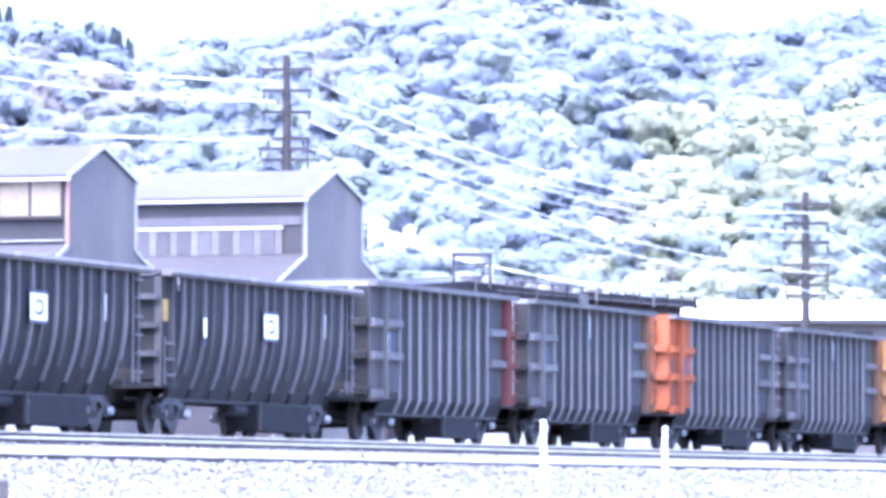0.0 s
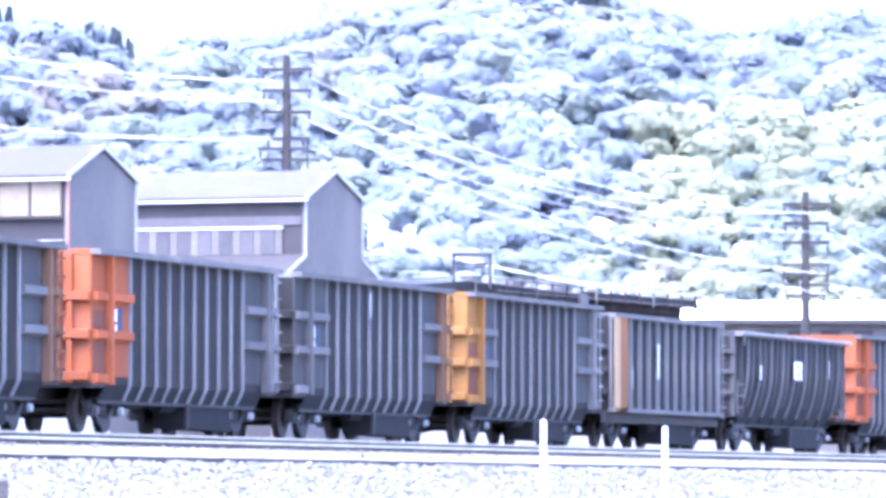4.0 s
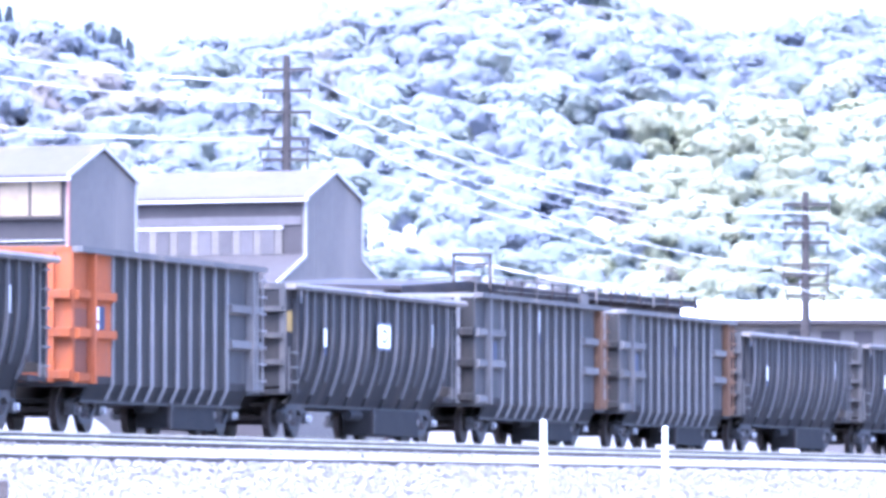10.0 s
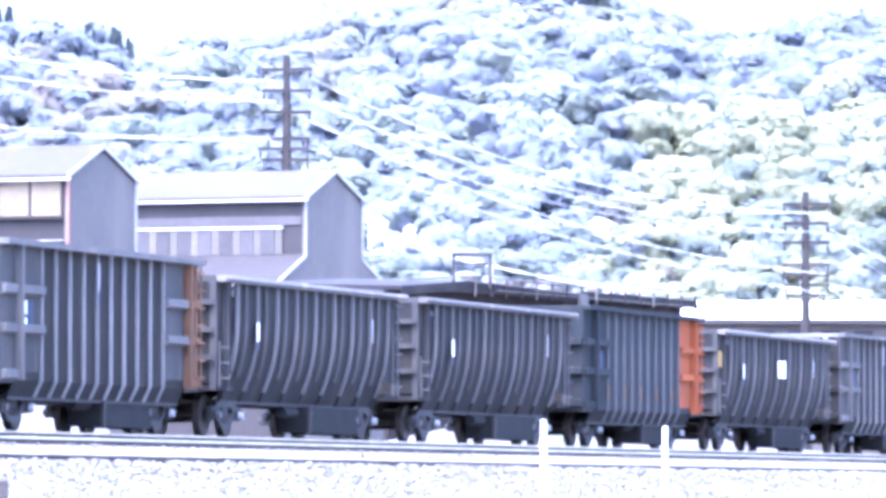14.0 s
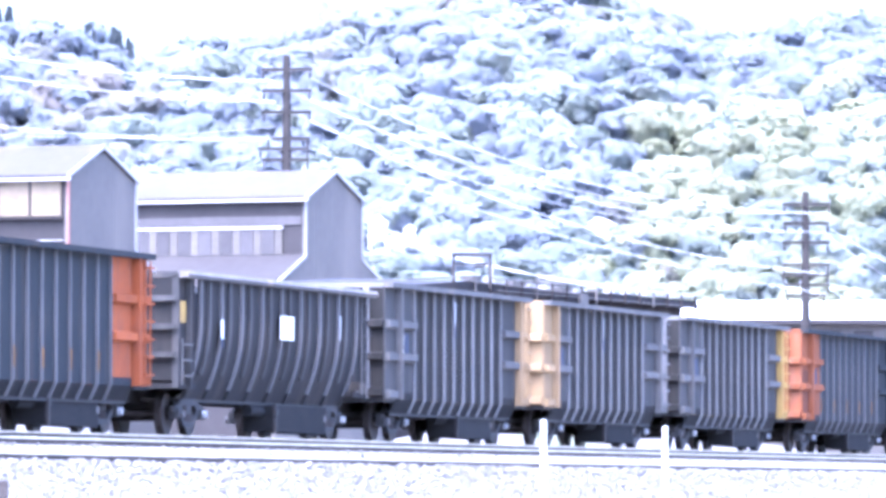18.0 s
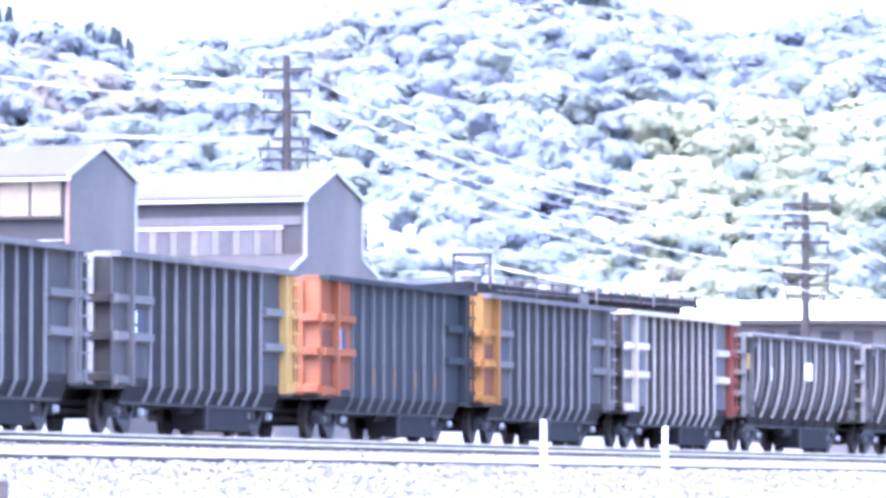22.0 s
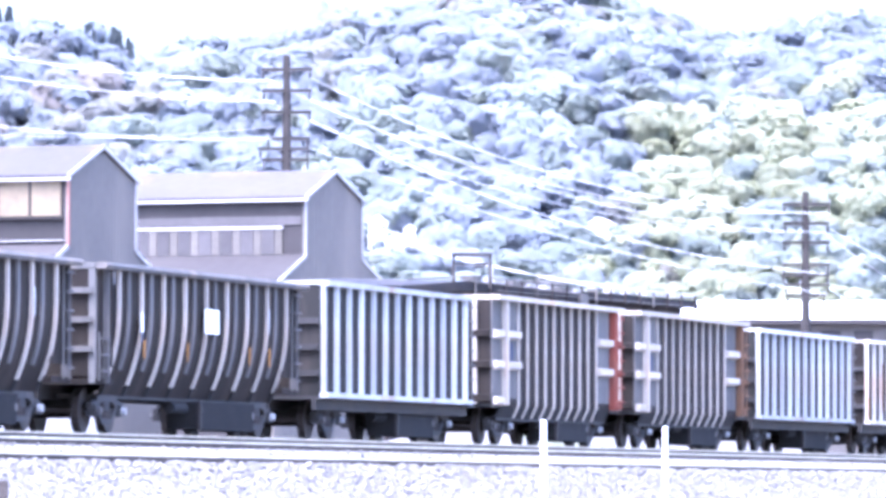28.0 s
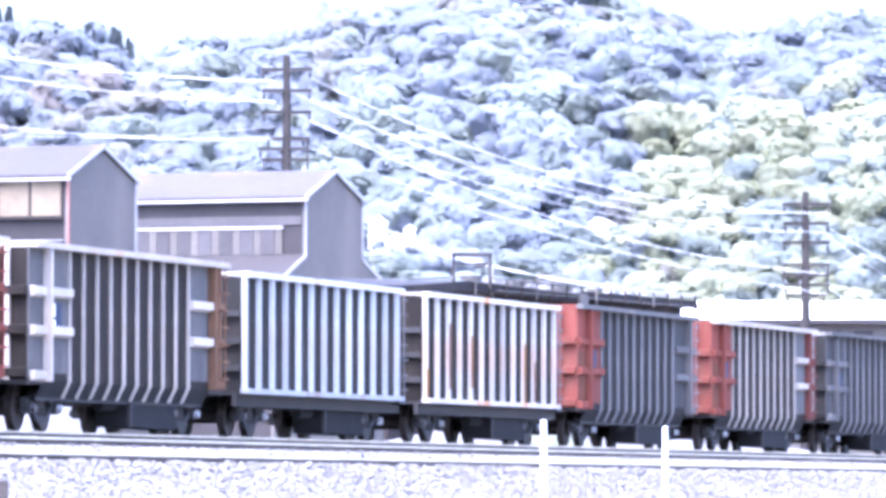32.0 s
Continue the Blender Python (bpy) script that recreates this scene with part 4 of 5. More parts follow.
def long_shed():
    a, b = spot(690, 497, 306), spot(1212, 531, 336)
    run = (b - a)
    run.z = 0
    L = run.length
    turn = math.degrees(math.atan2(run.y, run.x))
    top = a.z - 2.2
    shed = thing("loading_shed", "long dark loading shed with pale cluttered roof edge", "shed", at=pose(a.x, a.y, 2.2, 0, 0, turn))
    bm = bmesh.new()
    box(bm, 0.2, L, 0.2, 0.4, -0.2, top - 0.3)
    part("wall", bm, SHEDWALL, shed)
    for k in range(9):
        bm = bmesh.new()
        x = 0.8 + k * (L - 2) / 8
        box(bm, x, x + 1.1, 0.1, 0.195, top - 2.2, top - 0.95)
        part("wall_panel", bm, SHEDROOF if k % 4 else DARKWALL, shed)
    u = (spot(860, 486, 312) - a)
    ux = u.x * run.x / L + u.y * run.y / L
    for x0, x1, z0, z1 in ((0, ux, top - 0.12, top + 0.28), (ux, L * 0.60, top + 0.28, top + 0.02), (L * 0.605, L + 0.3, top + 0.14, top + 0.04)):
        bm = bmesh.new()
        slab(bm, (x0, -0.5, z0 - 0.1), (x1, -0.5, z1 - 0.1), (x1, 6, z1 + 0.1), (x0, 6, z0 + 0.1), 0.18)
        part("roof", bm, SHEDROOF, shed)
        bm = bmesh.new()
        slab(bm, (x0, -0.58, z0 - 0.22), (x1, -0.58, z1 - 0.22), (x1, -0.5, z1 - 0.22), (x0, -0.5, z0 - 0.22), 0.28)
        part("fascia", bm, SHEDROOF, shed)
    rng = random.Random(5)
    x = ux + 0.4
    while x < L:
        w = rng.uniform(0.5, 1.6)
        z = top + (0.28 - 0.26 * (x - ux) / (L * 0.6 - ux) if x < L * 0.6 else 0.12)
        bm = bmesh.new()
        box(bm, x, x + w, -0.4, 0.1, z - 0.05, z + rng.uniform(0.06, 0.2))
        part("roof_sheet", bm, TRIM if rng.random() < 0.7 else CORR, shed, "pale loose roof sheet")
        x += w + rng.uniform(0.1, 1.4)
    for x, h in ((L * 0.80, 0.9), (L * 0.33 + 0.3, 1.1), (L * 0.95, 0.5)):
        bm = bmesh.new()
        tube(bm, (x, 0.2, top - 0.4), (x, 0.2, top + h), 0.05, n=8)
        part("vent_pipe", bm, TRIM, shed)
    bm = bmesh.new()
    box(bm, L * 0.575, L * 0.60, -0.75, -0.6, top - 0.7, top - 0.1)
    part("gable_box", bm, CORR, shed)
    for x0, x1, z0, z1, r, m in ((ux, L * 0.6, 0.42, 0.16, 0.03, CORR), (L * 0.6, L, 0.3, 0.16, 0.03, TRIM), (ux, L * 0.6, 0.16, -0.12, 0.04, CORR), (L * 0.3, L * 0.97, -0.18, -0.36, 0.03, CORR), (0.4, ux, 0.06, 0.40, 0.03, CORR)):
        bm = bmesh.new()
        tube(bm, (x0, -0.66, top + z0), (x1, -0.66, top + z1), r, n=6)
        part("roof_conduit", bm, m, shed)
    for k in range(16):
        x = ux + 0.3 + (L - ux - 0.6) * k / 15
        bm = bmesh.new()
        box(bm, x - 0.04, x + 0.04, -0.70, -0.62, top - 0.5, top + (0.38 - 0.24 * (x - ux) / (L - ux)))
        part("roof_stanchion", bm, SHEDWALL if k % 4 else CORR, shed)
    bm = bmesh.new()
    box(bm, L * 0.63, L * 0.98, -0.1, 0.1, top - 0.75, top - 0.45)
    part("clerestory", bm, SHEDWALL, shed)
    return shed


long_shed()


def gantry():
    a, b = spot(803, 490, 311), spot(867, 490, 312)
    g = thing("roof_frame", "dark steel rectangular frame standing on a shed roof", "steel frame", at=pose(a.x, a.y, a.z))
    w = b.x - a.x
    h = 42 * 311 / PX
    for x in (0, w):
        bm = bmesh.new()
        box(bm, x - 0.07, x + 0.07, -0.07, 0.07, -0.5, h)
        part("upright", bm, DARKST, g)
    for z, t, x0 in ((h - 0.08, 0.09, -0.1), (h - 0.48, 0.055, 0.08)):
        bm = bmesh.new()
        box(bm, x0, w + 0.1, -0.05, 0.05, z - t, z + t)
        part("crossbar", bm, DARKST, g)
    bm = bmesh.new()
    box(bm, 0.55 * w, w - 0.08, -0.03, 0.03, h - 0.62, h - 0.56)
    part("board", bm, DARKST, g)


gantry()


def white_shed():
    a, b = spot(1178, 566, 440), spot(1760, 568, 440)
    s = thing("warehouse", "long low warehouse with bright white roof", "building", at=pose(a.x, a.y, 2.2))
    L, e = b.x - a.x, a.z - 2.2
    bm = bmesh.new()
    corrugated(bm, [(0, -0.2), (0, e), (L, e), (L, -0.2)], 0.3, 0.2, 0.6)
    part("wall", bm, CORR, s)
    for x in (0.0, L - 0.2):
        bm = bmesh.new()
        prism(bm, [(0.5, -0.2), (0.5, e - 0.04), (8, e + 1.2), (16, e - 0.04), (16, -0.2)], x, x + 0.2, "x")
        part("end_wall", bm, CORR, s)
    for p, q in ((-0.3, 8), (16.3, 8)):
        bm = bmesh.new()
        slab(bm, (-0.4, p, e + 0.05), (L + 0.4, p, e + 0.05), (L + 0.4, q, e + 1.35), (-0.4, q, e + 1.35), 0.12)
        part("roof", bm, WHITE, s, "bright white roof sheets")
    bm = bmesh.new()
    box(bm, -0.3, L, -0.36, -0.301, e - 0.28, e + 0.03)
    part("gutter", bm, DARKWALL, s)
    for k in range(10):
        x = 1.5 + k * L / 10
        w = part("window", (lambda bm: (box(bm, x, x + 1.2, 0.2, 0.245, e - 1.6, e - 0.7), bm)[1])(bmesh.new()), DARKWALL, s)
        bm = bmesh.new()
        box(bm, x - 0.08, x + 1.28, 0.16, 0.199, e - 1.7, e - 1.601)
        part("sill", bm, TRIM, w)


white_shed()

# ---- pale gravel heap in the yard ----
def gravel_heap():
    heap = bpy.data.meshes.new("gravel_heap")
    n, m = 36, 12
    verts, faces = [], []
    for i in range(m + 1):
        for j in range(n):
            a, r = math.tau * j / n, 1 - i / m
            k = 1 + 0.05 * noise.noise(Vector((3 * math.cos(a), 3 * math.sin(a), 2)))
            x, y = 9.5 * r * k * math.cos(a), 22 * r * k * math.sin(a)
            verts.append((x, y, 3.6 * (1 - r ** 5) + 0.12 * noise.noise(Vector((x, y, 0))) - 0.3))
    for i in range(m):
        for j in range(n):
            faces.append((i * n + j, i * n + (j + 1) % n, (i + 1) * n + (j + 1) % n, (i + 1) * n + j))
    heap.from_pydata(verts, [], faces)
    heap.materials.append(mat("pale_gravel", (0.19, 0.181, 0.174), (0.15, 0.143, 0.137), rough=0.95, grain=5, patch=0.4, bump=0.5))
    heap.polygons.foreach_set("use_smooth", [True] * len(faces))
    ob = tagged(new("gravel_heap", heap), "broad heap of pale gravel in the yard", "gravel heap", kind="stuff")
    ob.matrix_basis = pose(-20.2, 255, 2.25)


gravel_heap()

# ---- white marker posts and a stub beside the bank ----
POSTW = mat("post_white", (0.80, 0.80, 0.80), (0.70, 0.70, 0.69), rough=0.5, grain=14, patch=3)


def marker_post(x, y, far, w):
    p = spot(x, y, far)
    low = ground_z(p.x, p.y) - 0.3
    post = thing("marker_post", "slim white painted marker post beside the tracks", "post", "white marker posts", at=pose(p.x, p.y, low))
    bm = bmesh.new()
    tube(bm, (0, 0, 0), (0, 0, p.z - low - 0.03), w / 2, n=14)
    part("shaft", bm, POSTW, post)
    bm = bmesh.new()
    tube(bm, (0, 0, p.z - low - 0.03), (0, 0, p.z - low), w / 2 + 0.006, w / 2 - 0.012, n=14)
    part("cap", bm, POSTW, post)


marker_post(962, 744, 130, 0.105)
marker_post(1177, 756, 143, 0.105)
p = spot(3, 851, 98)
stub = thing("timber_stub", "short weathered timber stub on the ballast bank", "post", at=pose(p.x, p.y, ground_z(p.x, p.y) - 0.3))
bm = bmesh.new()
box(bm, -0.09, 0.09, -0.09, 0.09, 0, p.z - ground_z(p.x, p.y) + 0.3)
bmesh.ops.bevel(bm, geom=bm.edges[:], offset=0.015, segments=1)
part("post", bm, TIE, stub)

# ---- ballast stones on the bank ----
def scatter_stones(name, y0, y1, d0, d1, count, lo, hi, seed):
    rng = np.random.default_rng(seed)
    cube = np.array([(x, y, z) for x in (-1, 1) for y in (-1, 1) for z in (-1, 1)], float)
    quads = np.array([(0, 1, 3, 2), (4, 6, 7, 5), (0, 4, 5, 1), (2, 3, 7, 6), (0, 2, 6, 4), (1, 5, 7, 3)])
    V = np.zeros((count, 8, 3))
    for i in range(count):
        y = rng.uniform(y0, y1)
        d = rng.uniform(d0, d1)
        x = line_x(y) + d / 0.97
        s = rng.uniform(lo, hi) * 0.5
        q = Euler(rng.uniform(0, 6.28, 3)).to_matrix()
        sh = cube * rng.uniform(0.55, 1.0, (8, 3)) * rng.uniform(0.6, 1.1, 3) * s
        V[i] = sh @ np.array(q) + (x, y, bank_z(d) + s * 0.12)
    me = bpy.data.meshes.new(name)
    F = (quads[None] + np.arange(count)[:, None, None] * 8).reshape(-1, 4)
    me.from_pydata(V.reshape(-1, 3).tolist(), [], F.tolist())
    me.materials.append(STONE)
    return tagged(new(name, me), "pale angular crushed ballast stones on the bank", "stones", kind="stuff")


scatter_stones("ballast_stones", 84, 200, 8.5, 11.2, 21000, 0.05, 0.13, 3)
scatter_stones("ballast_stones", 100, 230, 4.5, 5.4, 3000, 0.03, 0.07, 4)
scatter_stones("ballast_stones", 110, 245, 0.5, 1.3, 2500, 0.03, 0.07, 5)

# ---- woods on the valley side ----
# Haze is put into these leaf colours: pale, and pulled towards blue.
LEAVES = [leaf_mat("leaf_haze_blue", (0.222, 0.243, 0.280), (0.202, 0.221, 0.256), (0.31, 0.335, 0.36)),
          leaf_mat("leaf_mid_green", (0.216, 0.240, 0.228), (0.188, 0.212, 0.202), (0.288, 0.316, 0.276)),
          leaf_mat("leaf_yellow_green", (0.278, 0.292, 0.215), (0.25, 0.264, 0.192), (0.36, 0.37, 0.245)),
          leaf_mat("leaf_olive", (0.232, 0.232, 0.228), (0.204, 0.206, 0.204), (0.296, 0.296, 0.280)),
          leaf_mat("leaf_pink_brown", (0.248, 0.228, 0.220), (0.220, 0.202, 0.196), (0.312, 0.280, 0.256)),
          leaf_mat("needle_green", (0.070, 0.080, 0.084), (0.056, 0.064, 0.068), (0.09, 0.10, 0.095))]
# Crown hearts repeat the haze-pale, bluish tones.
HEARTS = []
for m, a, b in (("canopy_haze_blue", (0.222, 0.243, 0.280), (0.202, 0.221, 0.256)), ("canopy_mid_green", (0.216, 0.240, 0.228), (0.188, 0.212, 0.202)), ("canopy_yellow_green", (0.278, 0.292, 0.215), (0.25, 0.264, 0.192)),
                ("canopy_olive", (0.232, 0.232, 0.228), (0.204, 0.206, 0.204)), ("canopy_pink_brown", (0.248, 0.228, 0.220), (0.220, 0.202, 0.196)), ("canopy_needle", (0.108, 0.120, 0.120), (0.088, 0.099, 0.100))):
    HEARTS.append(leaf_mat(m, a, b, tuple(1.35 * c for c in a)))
BARK = mat("bark", (0.14, 0.11, 0.09), (0.08, 0.065, 0.05), rough=0.95, grain=6, patch=1)


def lobes_of(seed):
    rng = np.random.default_rng(seed)
    lobes = [((0, 0, 0.60), 0.36)]
    for k in range(11):
        a = k * 2.4 + rng.uniform(0, 1)
        r = rng.uniform(0.15, 0.33)
        lobes.append(((r * math.cos(a), r * math.sin(a), rng.uniform(0.22, 0.86)), rng.uniform(0.14, 0.22)))
    return lobes, rng


def reach(lobes, d):
    """How far the joined lobes reach from the crown's heart in the direction d."""
    best = 0.16
    for c, r in lobes:
        q = np.array(c) - (0, 0, 0.6)
        b = float(d @ q)
        disc = b * b - float(q @ q) + r * r
        if disc > 0:
            best = max(best, b + math.sqrt(disc))
    return best


def shade_dir(d):
    v = d * 0.35 + np.array((0.0, -0.35, 0.5))
    return v / (np.linalg.norm(v) + 1e-6)


def broad_tree(seed, leaves, size, nu=13, nv=8):
    """Faces and shading directions of a crown 1 m wide and high: a lumpy heart and leaf sprays standing off it."""
    lobes, rng = lobes_of(seed)
    heart = np.array((0, 0, 0.6))
    grid, gn = np.zeros((nv + 1, nu, 3)), np.zeros((nv + 1, nu, 3))
    for i in range(nv + 1):
        for j in range(nu):
            th, ph = math.pi * i / nv, math.tau * (j + 0.5 * (i % 2)) / nu
            d = np.array((math.sin(th) * math.cos(ph), math.sin(th) * math.sin(ph), math.cos(th)))
            grid[i, j] = heart + d * reach(lobes, d) * rng.uniform(0.94, 1.0) * (1, 1, 0.85)
            gn[i, j] = shade_dir(d)
    V, N = [], []
    for i in range(nv):
        for j in range(nu):
            k = (j + 1) % nu
            V.append([grid[i, j], grid[i + 1, j], grid[i + 1, k], grid[i, k]])
            N.append([gn[i, j], gn[i + 1, j], gn[i + 1, k], gn[i, k]])
    grid_n = len(V)
    for n in range(leaves):
        d = rng.normal(size=3)
        d[2] = abs(d[2]) if rng.random() < 0.6 else d[2]
        d /= np.linalg.norm(d)
        p = heart + d * reach(lobes, d) * rng.uniform(0.90, 1.03) * (1, 1, 0.85)
        q = shade_dir(d) + rng.normal(size=3) * 0.15
        q /= np.linalg.norm(q)
        t = np.cross(q, rng.normal(size=3))
        t /= np.linalg.norm(t)
        b = np.cross(q, t)
        s = size * rng.uniform(0.5, 1.3)
        u = rng.uniform(0.5, 1.0, 4)
        V.append([p + t * s * u[0], p + b * s * u[1], p - t * s * u[2], p - b * s * u[3]])
        N.append([q] * 4)
    V = np.array(V)
    V[:grid_n] = heart + (V[:grid_n] - heart) * 0.86
    return V, np.array(N)


def conifer_tree(seed, leaves, size):
    rng = np.random.default_rng(seed)
    V, N = [], []
    for n in range(leaves):
        h = rng.random() ** 0.8
        r = 0.20 * (1 - h) + 0.02
        a = rng.uniform(0, 6.28)
        d = np.array((math.cos(a), math.sin(a), 0.25))
        p = np.array((r * math.cos(a), r * math.sin(a), 0.15 + 0.85 * h))
        t = np.cross(d, rng.normal(size=3))
        t /= np.linalg.norm(t)
        b = np.cross(d, t)
        s = size * rng.uniform(0.5, 1.1)
        V.append([p + t * s, p + b * s * 0.7, p - t * s * 0.8, p - b * s])
        N.append([d / np.linalg.norm(d)] * 4)
    return np.array(V), np.array(N)


def soften(me, N):
    """Leaf sprays shade as the rounded crown that they make up."""
    me.attributes.new("custom_normal", "FLOAT_VECTOR", "POINT").data.foreach_set("vector", N.astype(np.float32).ravel())


def trunk_verts(h, r):
    v = []
    for z, q in ((-0.06, r), (h, r * 0.5)):
        v += [(q * math.cos(k * math.tau / 5), q * math.sin(k * math.tau / 5), z) for k in range(5)]
    return np.array(v)


TRUNK_F = np.array([(k, (k + 1) % 5, 5 + (k + 1) % 5, 5 + k) for k in range(5)])
BROAD = [broad_tree(11 + k, 520, 0.052, 16, 10) for k in range(6)]
CONIFER = [conifer_tree(51 + k, 240, 0.06) for k in range(2)]


def forest(name, trees, label):
    """trees: rows of x, y, z, height, width, template, leaf kind, turn."""
    V, F, M, N, off = [], [], [], [], 0
    tv = trunk_verts(0.55, 0.022)
    for x, y, z, h, w, k, leaf, a in trees:
        T, TN = CONIFER[k % 2] if leaf == 5 else BROAD[k % 6]
        c, s = math.cos(a), math.sin(a)
        R = np.array([(c * w, s * w, 0), (-s * w, c * w, 0), (0, 0, h)])
        q = T.reshape(-1, 3) @ R + (x, y, z)
        V.append(q)
        N.append(TN.reshape(-1, 3) @ (R / np.array((w, w, h))[:, None]))
        n = len(T)
        F.append(np.arange(n * 4).reshape(-1, 4) + off)
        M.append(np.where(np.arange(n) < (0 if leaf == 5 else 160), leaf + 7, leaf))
        off += n * 4
        V.append(tv @ np.array([(c * h, s * h, 0), (-s * h, c * h, 0), (0, 0, h)]) + (x, y, z))
        F.append(TRUNK_F + off)
        M.append(np.full(5, 6))
        N.append(np.tile((0.0, -0.7, 0.7), (10, 1)))
        off += 10
    N = np.concatenate(N)
    V, F, M = np.concatenate(V), np.concatenate(F), np.concatenate(M)
    me = bpy.data.meshes.new(name)
    me.vertices.add(len(V))
    me.vertices.foreach_set("co", V.astype(np.float32).ravel())
    me.loops.add(len(F) * 4)
    me.loops.foreach_set("vertex_index", F.astype(np.int32).ravel())
    me.polygons.add(len(F))
    me.polygons.foreach_set("loop_start", np.arange(0, len(F) * 4, 4, dtype=np.int32))
    for m in LEAVES + [BARK] + HEARTS:
        me.materials.append(m)
    me.polygons.foreach_set("material_index", M.astype(np.int32))
    me.update(calc_edges=True)
    soften(me, N)
    return tagged(new(name, me), label, "woods", kind="stuff")


HOUSES = ((672, 398, 34, 26), (702, 426, 44, 18), (727, 408, 18, 17), (1056, 401, 46, 24))


def far_of(ix, iy, over):
    """How far up the view the slope, raised by over metres, meets the direction ix, iy."""
    far = 1112.0
    while far < 1256:
        c = spot(ix, iy, far)
        if ground_z(c.x, c.y) + over >= c.z:
            break
        far += 2
    return far


HOUSE_FAR = [far_of(hx, hy, 8.0) for hx, hy, w, h in HOUSES]


def clear_height(x, y, h):
    """Trees before a house stay low enough to leave its gable in the open."""
    ix = 784 + x * PX / y
    for (hx, hy, w, tall), far in zip(HOUSES, HOUSE_FAR):
        if y < far + 1 and abs(ix - hx) < 16 + w * 0.5:
            h = min(h, max(3.2, 1.7 + (871.6 - hy - tall * 0.4) * y / PX - ground_z(x, y)))
    return h


def plant_woods():
    rng = random.Random(21)
    rows = []
    y = 1136.0
    while y < 1262:
        x = -90.0
        while x < 90:
            xx, yy = x + rng.uniform(-2.0, 2.0), y + rng.uniform(-2.2, 2.2)
            x += 4.4
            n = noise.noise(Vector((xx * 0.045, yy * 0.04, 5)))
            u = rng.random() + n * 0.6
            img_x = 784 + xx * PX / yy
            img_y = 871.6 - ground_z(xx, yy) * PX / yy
            # Leaf colours by place: yellow-green lower right, haze-tinted blue over most.
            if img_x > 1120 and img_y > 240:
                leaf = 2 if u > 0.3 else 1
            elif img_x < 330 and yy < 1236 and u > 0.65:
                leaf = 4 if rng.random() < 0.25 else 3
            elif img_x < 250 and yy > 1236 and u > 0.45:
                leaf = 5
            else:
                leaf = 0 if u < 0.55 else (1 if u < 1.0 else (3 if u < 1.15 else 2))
            h = clear_height(xx, yy, 9.6 + 2.4 * noise.noise(Vector((xx * 0.12, yy * 0.12, 9))) + rng.uniform(-0.9, 0.9))
            if h > 1.2:
                rows.append((xx, yy, ground_z(xx, yy) - 0.3, h, h * rng.uniform(0.8, 1.15), rng.randrange(6), leaf, rng.uniform(0, 6.28)))
        y += 4.1
    # skyline conifers and taller crowns
    for ix, top in ((165, 52), (180, 60), (226, 66), (232, 74), (210, 88), (378, 66), (66, 48), (30, 46)):
        yy = 1252 + rng.uniform(-6, 2)
        xx = (ix - 784) * yy / PX
        z = ground_z(xx, yy)
        h = 1.7 + (871.6 - top) * yy / PX - z
        rows.append((xx, yy, z - 0.3, h, h * 0.75, rng.randrange(5), 5, rng.uniform(0, 6.28)))
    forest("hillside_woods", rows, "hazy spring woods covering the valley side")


plant_woods()


def tree_thing(ix, iy, wide, leaf, k):
    """A single tree on the slope whose crown is centred on the direction ix, iy."""
    far = far_of(ix, iy, 6.5)
    c = spot(ix, iy, far)
    w = wide * far / PX
    h = max(w * 1.25, (c.z - ground_z(c.x, c.y)) / 0.62)
    z = ground_z(c.x, c.y)
    t = thing("tree", {2: "yellow-green sunlit broadleaf tree", 1: "fresh green broadleaf tree", 0: "dull green broadleaf tree", 4: "pinkish budding broadleaf tree", 3: "olive budding broadleaf tree"}[leaf] + " on the valley side", "tree", "trees below the woods", at=pose(c.x, c.y, z, 0, 0, k * 47))
    bm = bmesh.new()
    tube(bm, (0, 0, -0.4), (0, 0, h * 0.62), h * 0.022, h * 0.009, n=7)
    for j in range(5):
        a = j * 1.26 + k
        tube(bm, (0, 0, h * (0.3 + 0.05 * j)), (w * 0.3 * math.cos(a), w * 0.3 * math.sin(a), h * (0.55 + 0.05 * j)), h * 0.009, h * 0.003, n=5)
    part("trunk", bm, BARK, t)
    rng = np.random.default_rng(100 + k)
    T, TN = broad_tree(200 + k, 900, 0.042, 22, 14)
    V = T.reshape(-1, 3) * (w * 1.1, w * 1.1, h)
    me = bpy.data.meshes.new("crown")
    me.from_pydata(V.tolist(), [], np.arange(len(V)).reshape(-1, 4).tolist())
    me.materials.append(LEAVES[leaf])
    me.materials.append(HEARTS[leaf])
    me.polygons.foreach_set("material_index", np.where(np.arange(len(T)) < 22 * 14, 1, 0).astype(np.int32))
    soften(me, TN)
    part("crown", me, LEAVES[leaf], t)


for k, (ix, iy, wide, leaf) in enumerate(((1215, 430, 80, 2), (1245, 350, 90, 2), (1310, 330, 90, 1), (1400, 350, 80, 2), (1470, 330, 80, 1), (1525, 385, 100, 2), (1450, 430, 90, 1),
        (1350, 410, 100, 1), (1175, 395, 70, 2), (1290, 490, 70, 2), (1545, 460, 90, 1), (1380, 480, 90, 1), (1130, 460, 90, 0), (1040, 450, 90, 1), (950, 440, 100, 0),
        (860, 440, 90, 1), (770, 440, 90, 0), (700, 476, 80, 1), (640, 290, 90, 1), (235, 270, 110, 1), (1175, 500, 60, 4), (1490, 500, 80, 0), (1250, 270, 90, 2), (1330, 220, 100, 2), (1500, 160, 100, 2), (1310, 225, 90, 1), (1400, 280, 90, 2))):
    tree_thing(ix, iy, wide, leaf, k)


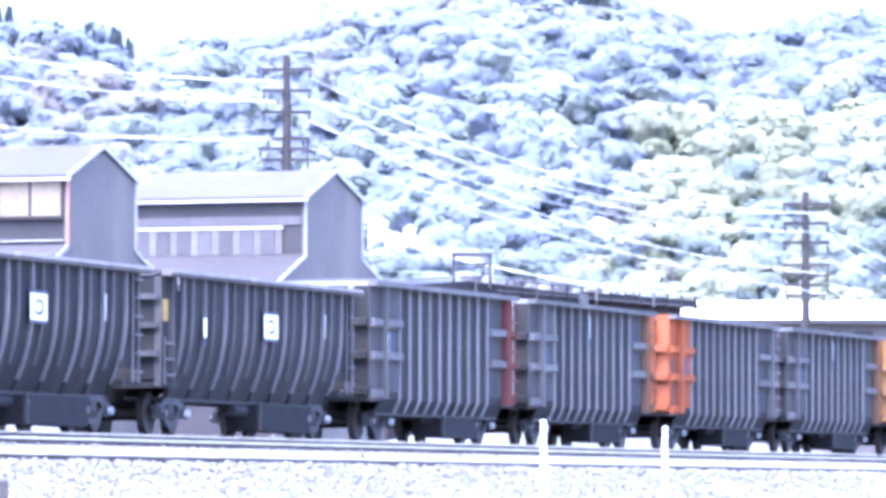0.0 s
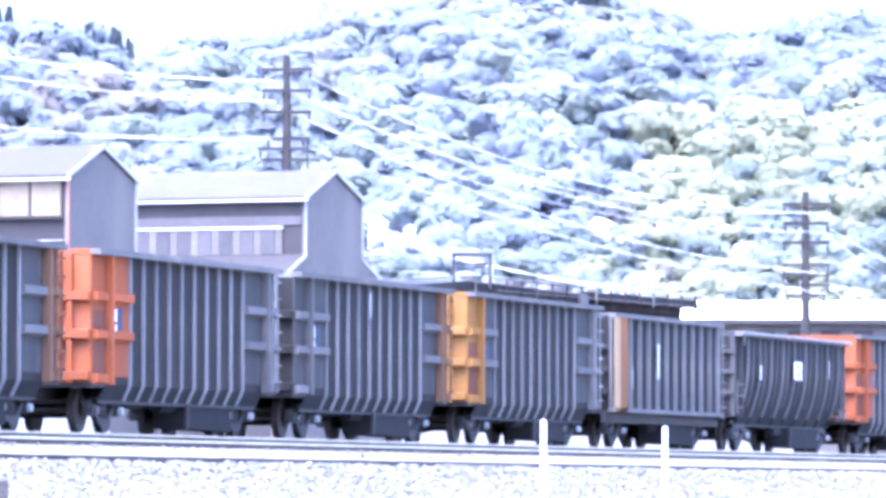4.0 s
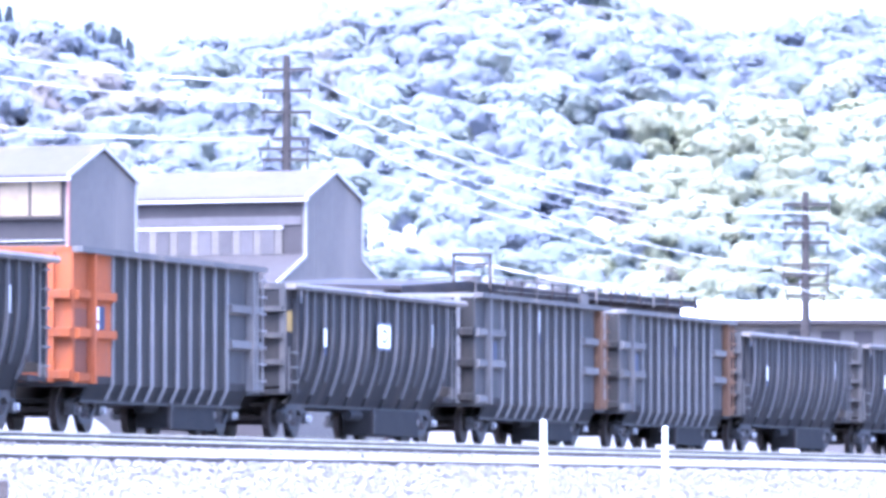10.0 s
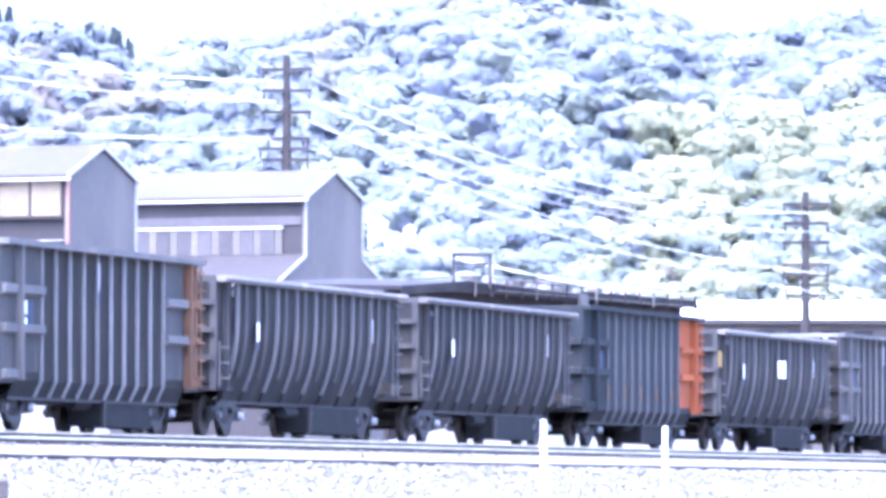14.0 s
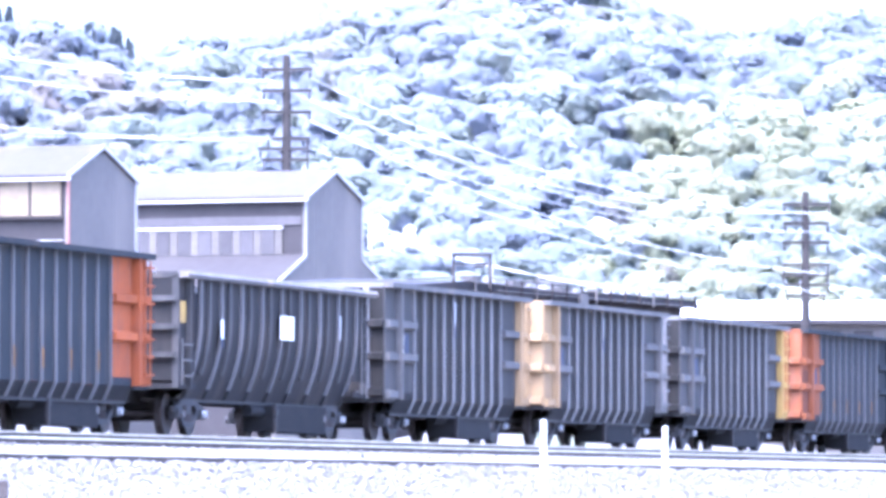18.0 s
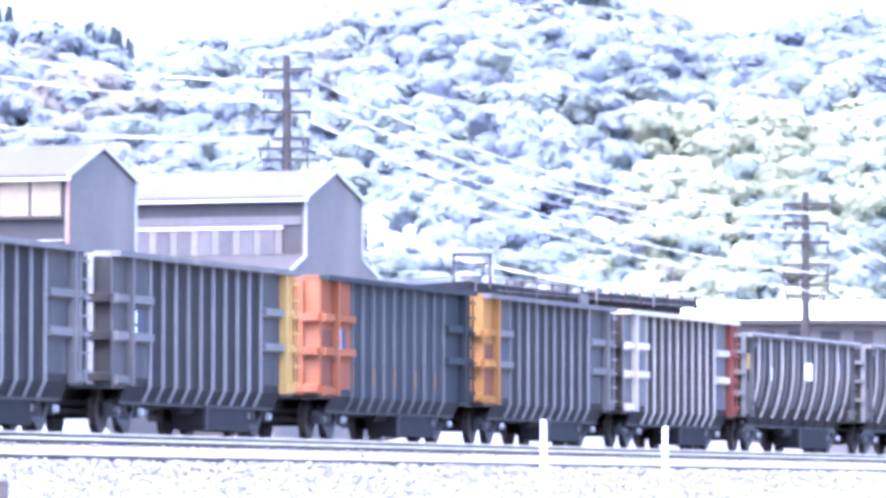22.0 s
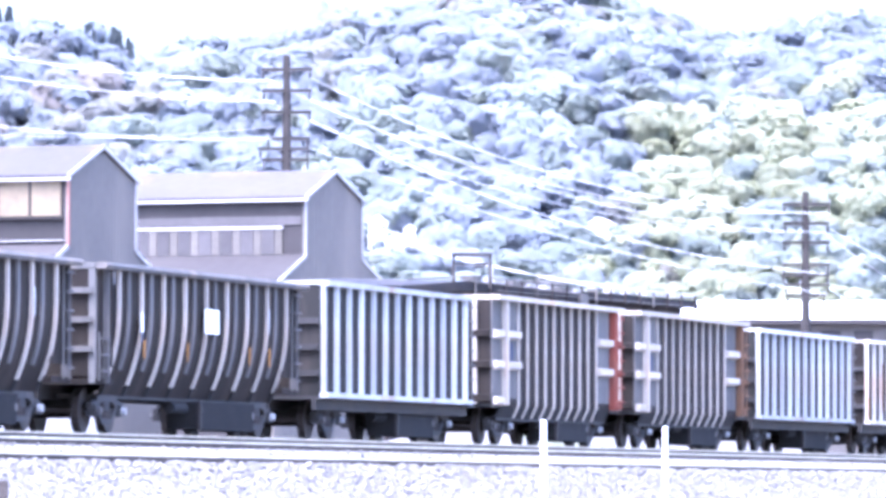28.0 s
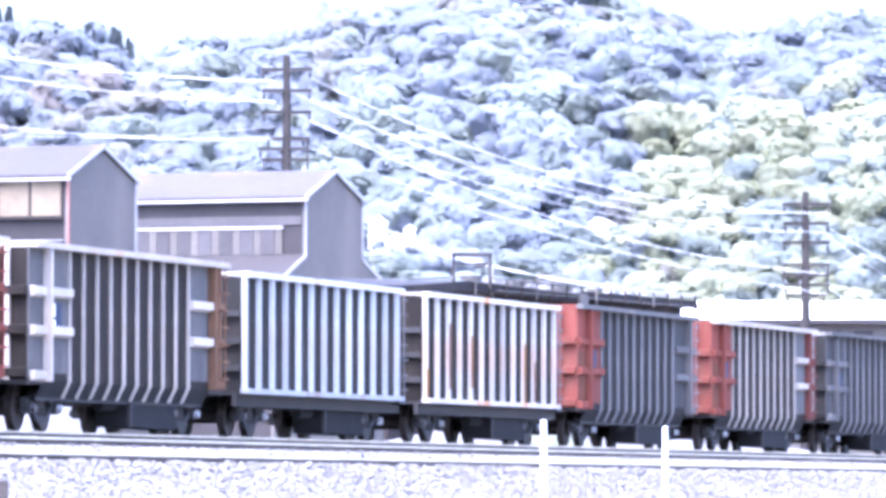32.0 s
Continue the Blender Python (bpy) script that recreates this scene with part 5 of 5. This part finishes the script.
# ---- houses among the trees ----
def house(ix, iy, w, h, far, turn):
    c = spot(ix, iy, far)
    w, h = w * far / PX, h * far / PX
    z = ground_z(c.x, c.y) - 0.8
    t = thing("house", "small white house among the trees of the valley side", "house", "white houses", at=pose(c.x, c.y, z, 0, 0, turn))
    H = c.z - z + h * 0.2
    bm = bmesh.new()
    prism(bm, [(-w / 2, -0.5), (-w / 2, H), (0, H + h * 0.45), (w / 2, H), (w / 2, -0.5)], 0, w * 1.2, "y")
    part("wall", bm, WHITE, t)
    for s in (-1, 1):
        bm = bmesh.new()
        slab(bm, (s * (w / 2 + 0.25), -0.25, H - 0.1), (0, -0.25, H + h * 0.45 + 0.1), (0, w * 1.2 + 0.25, H + h * 0.45 + 0.1), (s * (w / 2 + 0.25), w * 1.2 + 0.25, H - 0.1), 0.12)
        part("roof", bm, TRIM, t)
    for x in (-w * 0.22, w * 0.22):
        for zz in (H - h * 0.4, H - h * 1.6):
            bm = bmesh.new()
            box(bm, x - w * 0.06, x + w * 0.06, -0.05, -0.004, zz - h * 0.14, zz + h * 0.12)
            part("window", bm, DARKWALL, t)


for (hx, hy, w, h), far, turn in zip(HOUSES, HOUSE_FAR, (25, -15, 10, -20)):
    house(hx, hy, w, h, far, turn)

# ---- weeds at the foot of the bank and behind the train ----
def weeds(name, places, label):
    rng = np.random.default_rng(8)
    V = []
    for p, r, h, n in places:
        for i in range(n):
            a, q = rng.uniform(0, 6.28), r * math.sqrt(rng.random())
            b = np.array((p.x + q * math.cos(a), p.y + q * math.sin(a), ground_z(p.x + q * math.cos(a), p.y + q * math.sin(a)) - 0.02))
            d = rng.normal(size=3) * 0.35 * h
            d[2] = h * rng.uniform(0.5, 1.0)
            s = np.cross(d, rng.normal(size=3))
            s = s / (np.linalg.norm(s) + 1e-6) * 0.02
            V += [b - s, b + s, b + d * 0.7 + s * 0.8, b + d]
    V = np.array(V)
    me = bpy.data.meshes.new(name)
    me.from_pydata(V.tolist(), [], np.arange(len(V)).reshape(-1, 4).tolist())
    me.materials.append(LEAVES[2])
    return tagged(new(name, me), label, "weeds", kind="stuff")


foot = [(spot(x, 884, far), 0.5, 0.16, 160) for x, far in ((825, 121), (925, 125), (1010, 128), (560, 112), (1300, 150), (1050, 133), (90, 93))]
behind = [(on_line(y, d, 0), 1.6, 0.8, 260) for y, d in ((196, -9), (202, -10), (190, -8), (208, -11), (232, -12), (185, -8))]
weeds("bank_weeds", foot, "sparse yellow-green weeds on the gravel bank")
weeds("yard_weeds", behind, "tall yellow-green weeds beyond the tracks")


def motions():
    for car, when in TRAIN:
        walk(car, [(t, car_pose(when, t)) for t in (0, 4, 8, 12, 16, 19, 19.8, 20.05, 20.35, 20.6, 21.4, 24, 28, 32)])


motions()
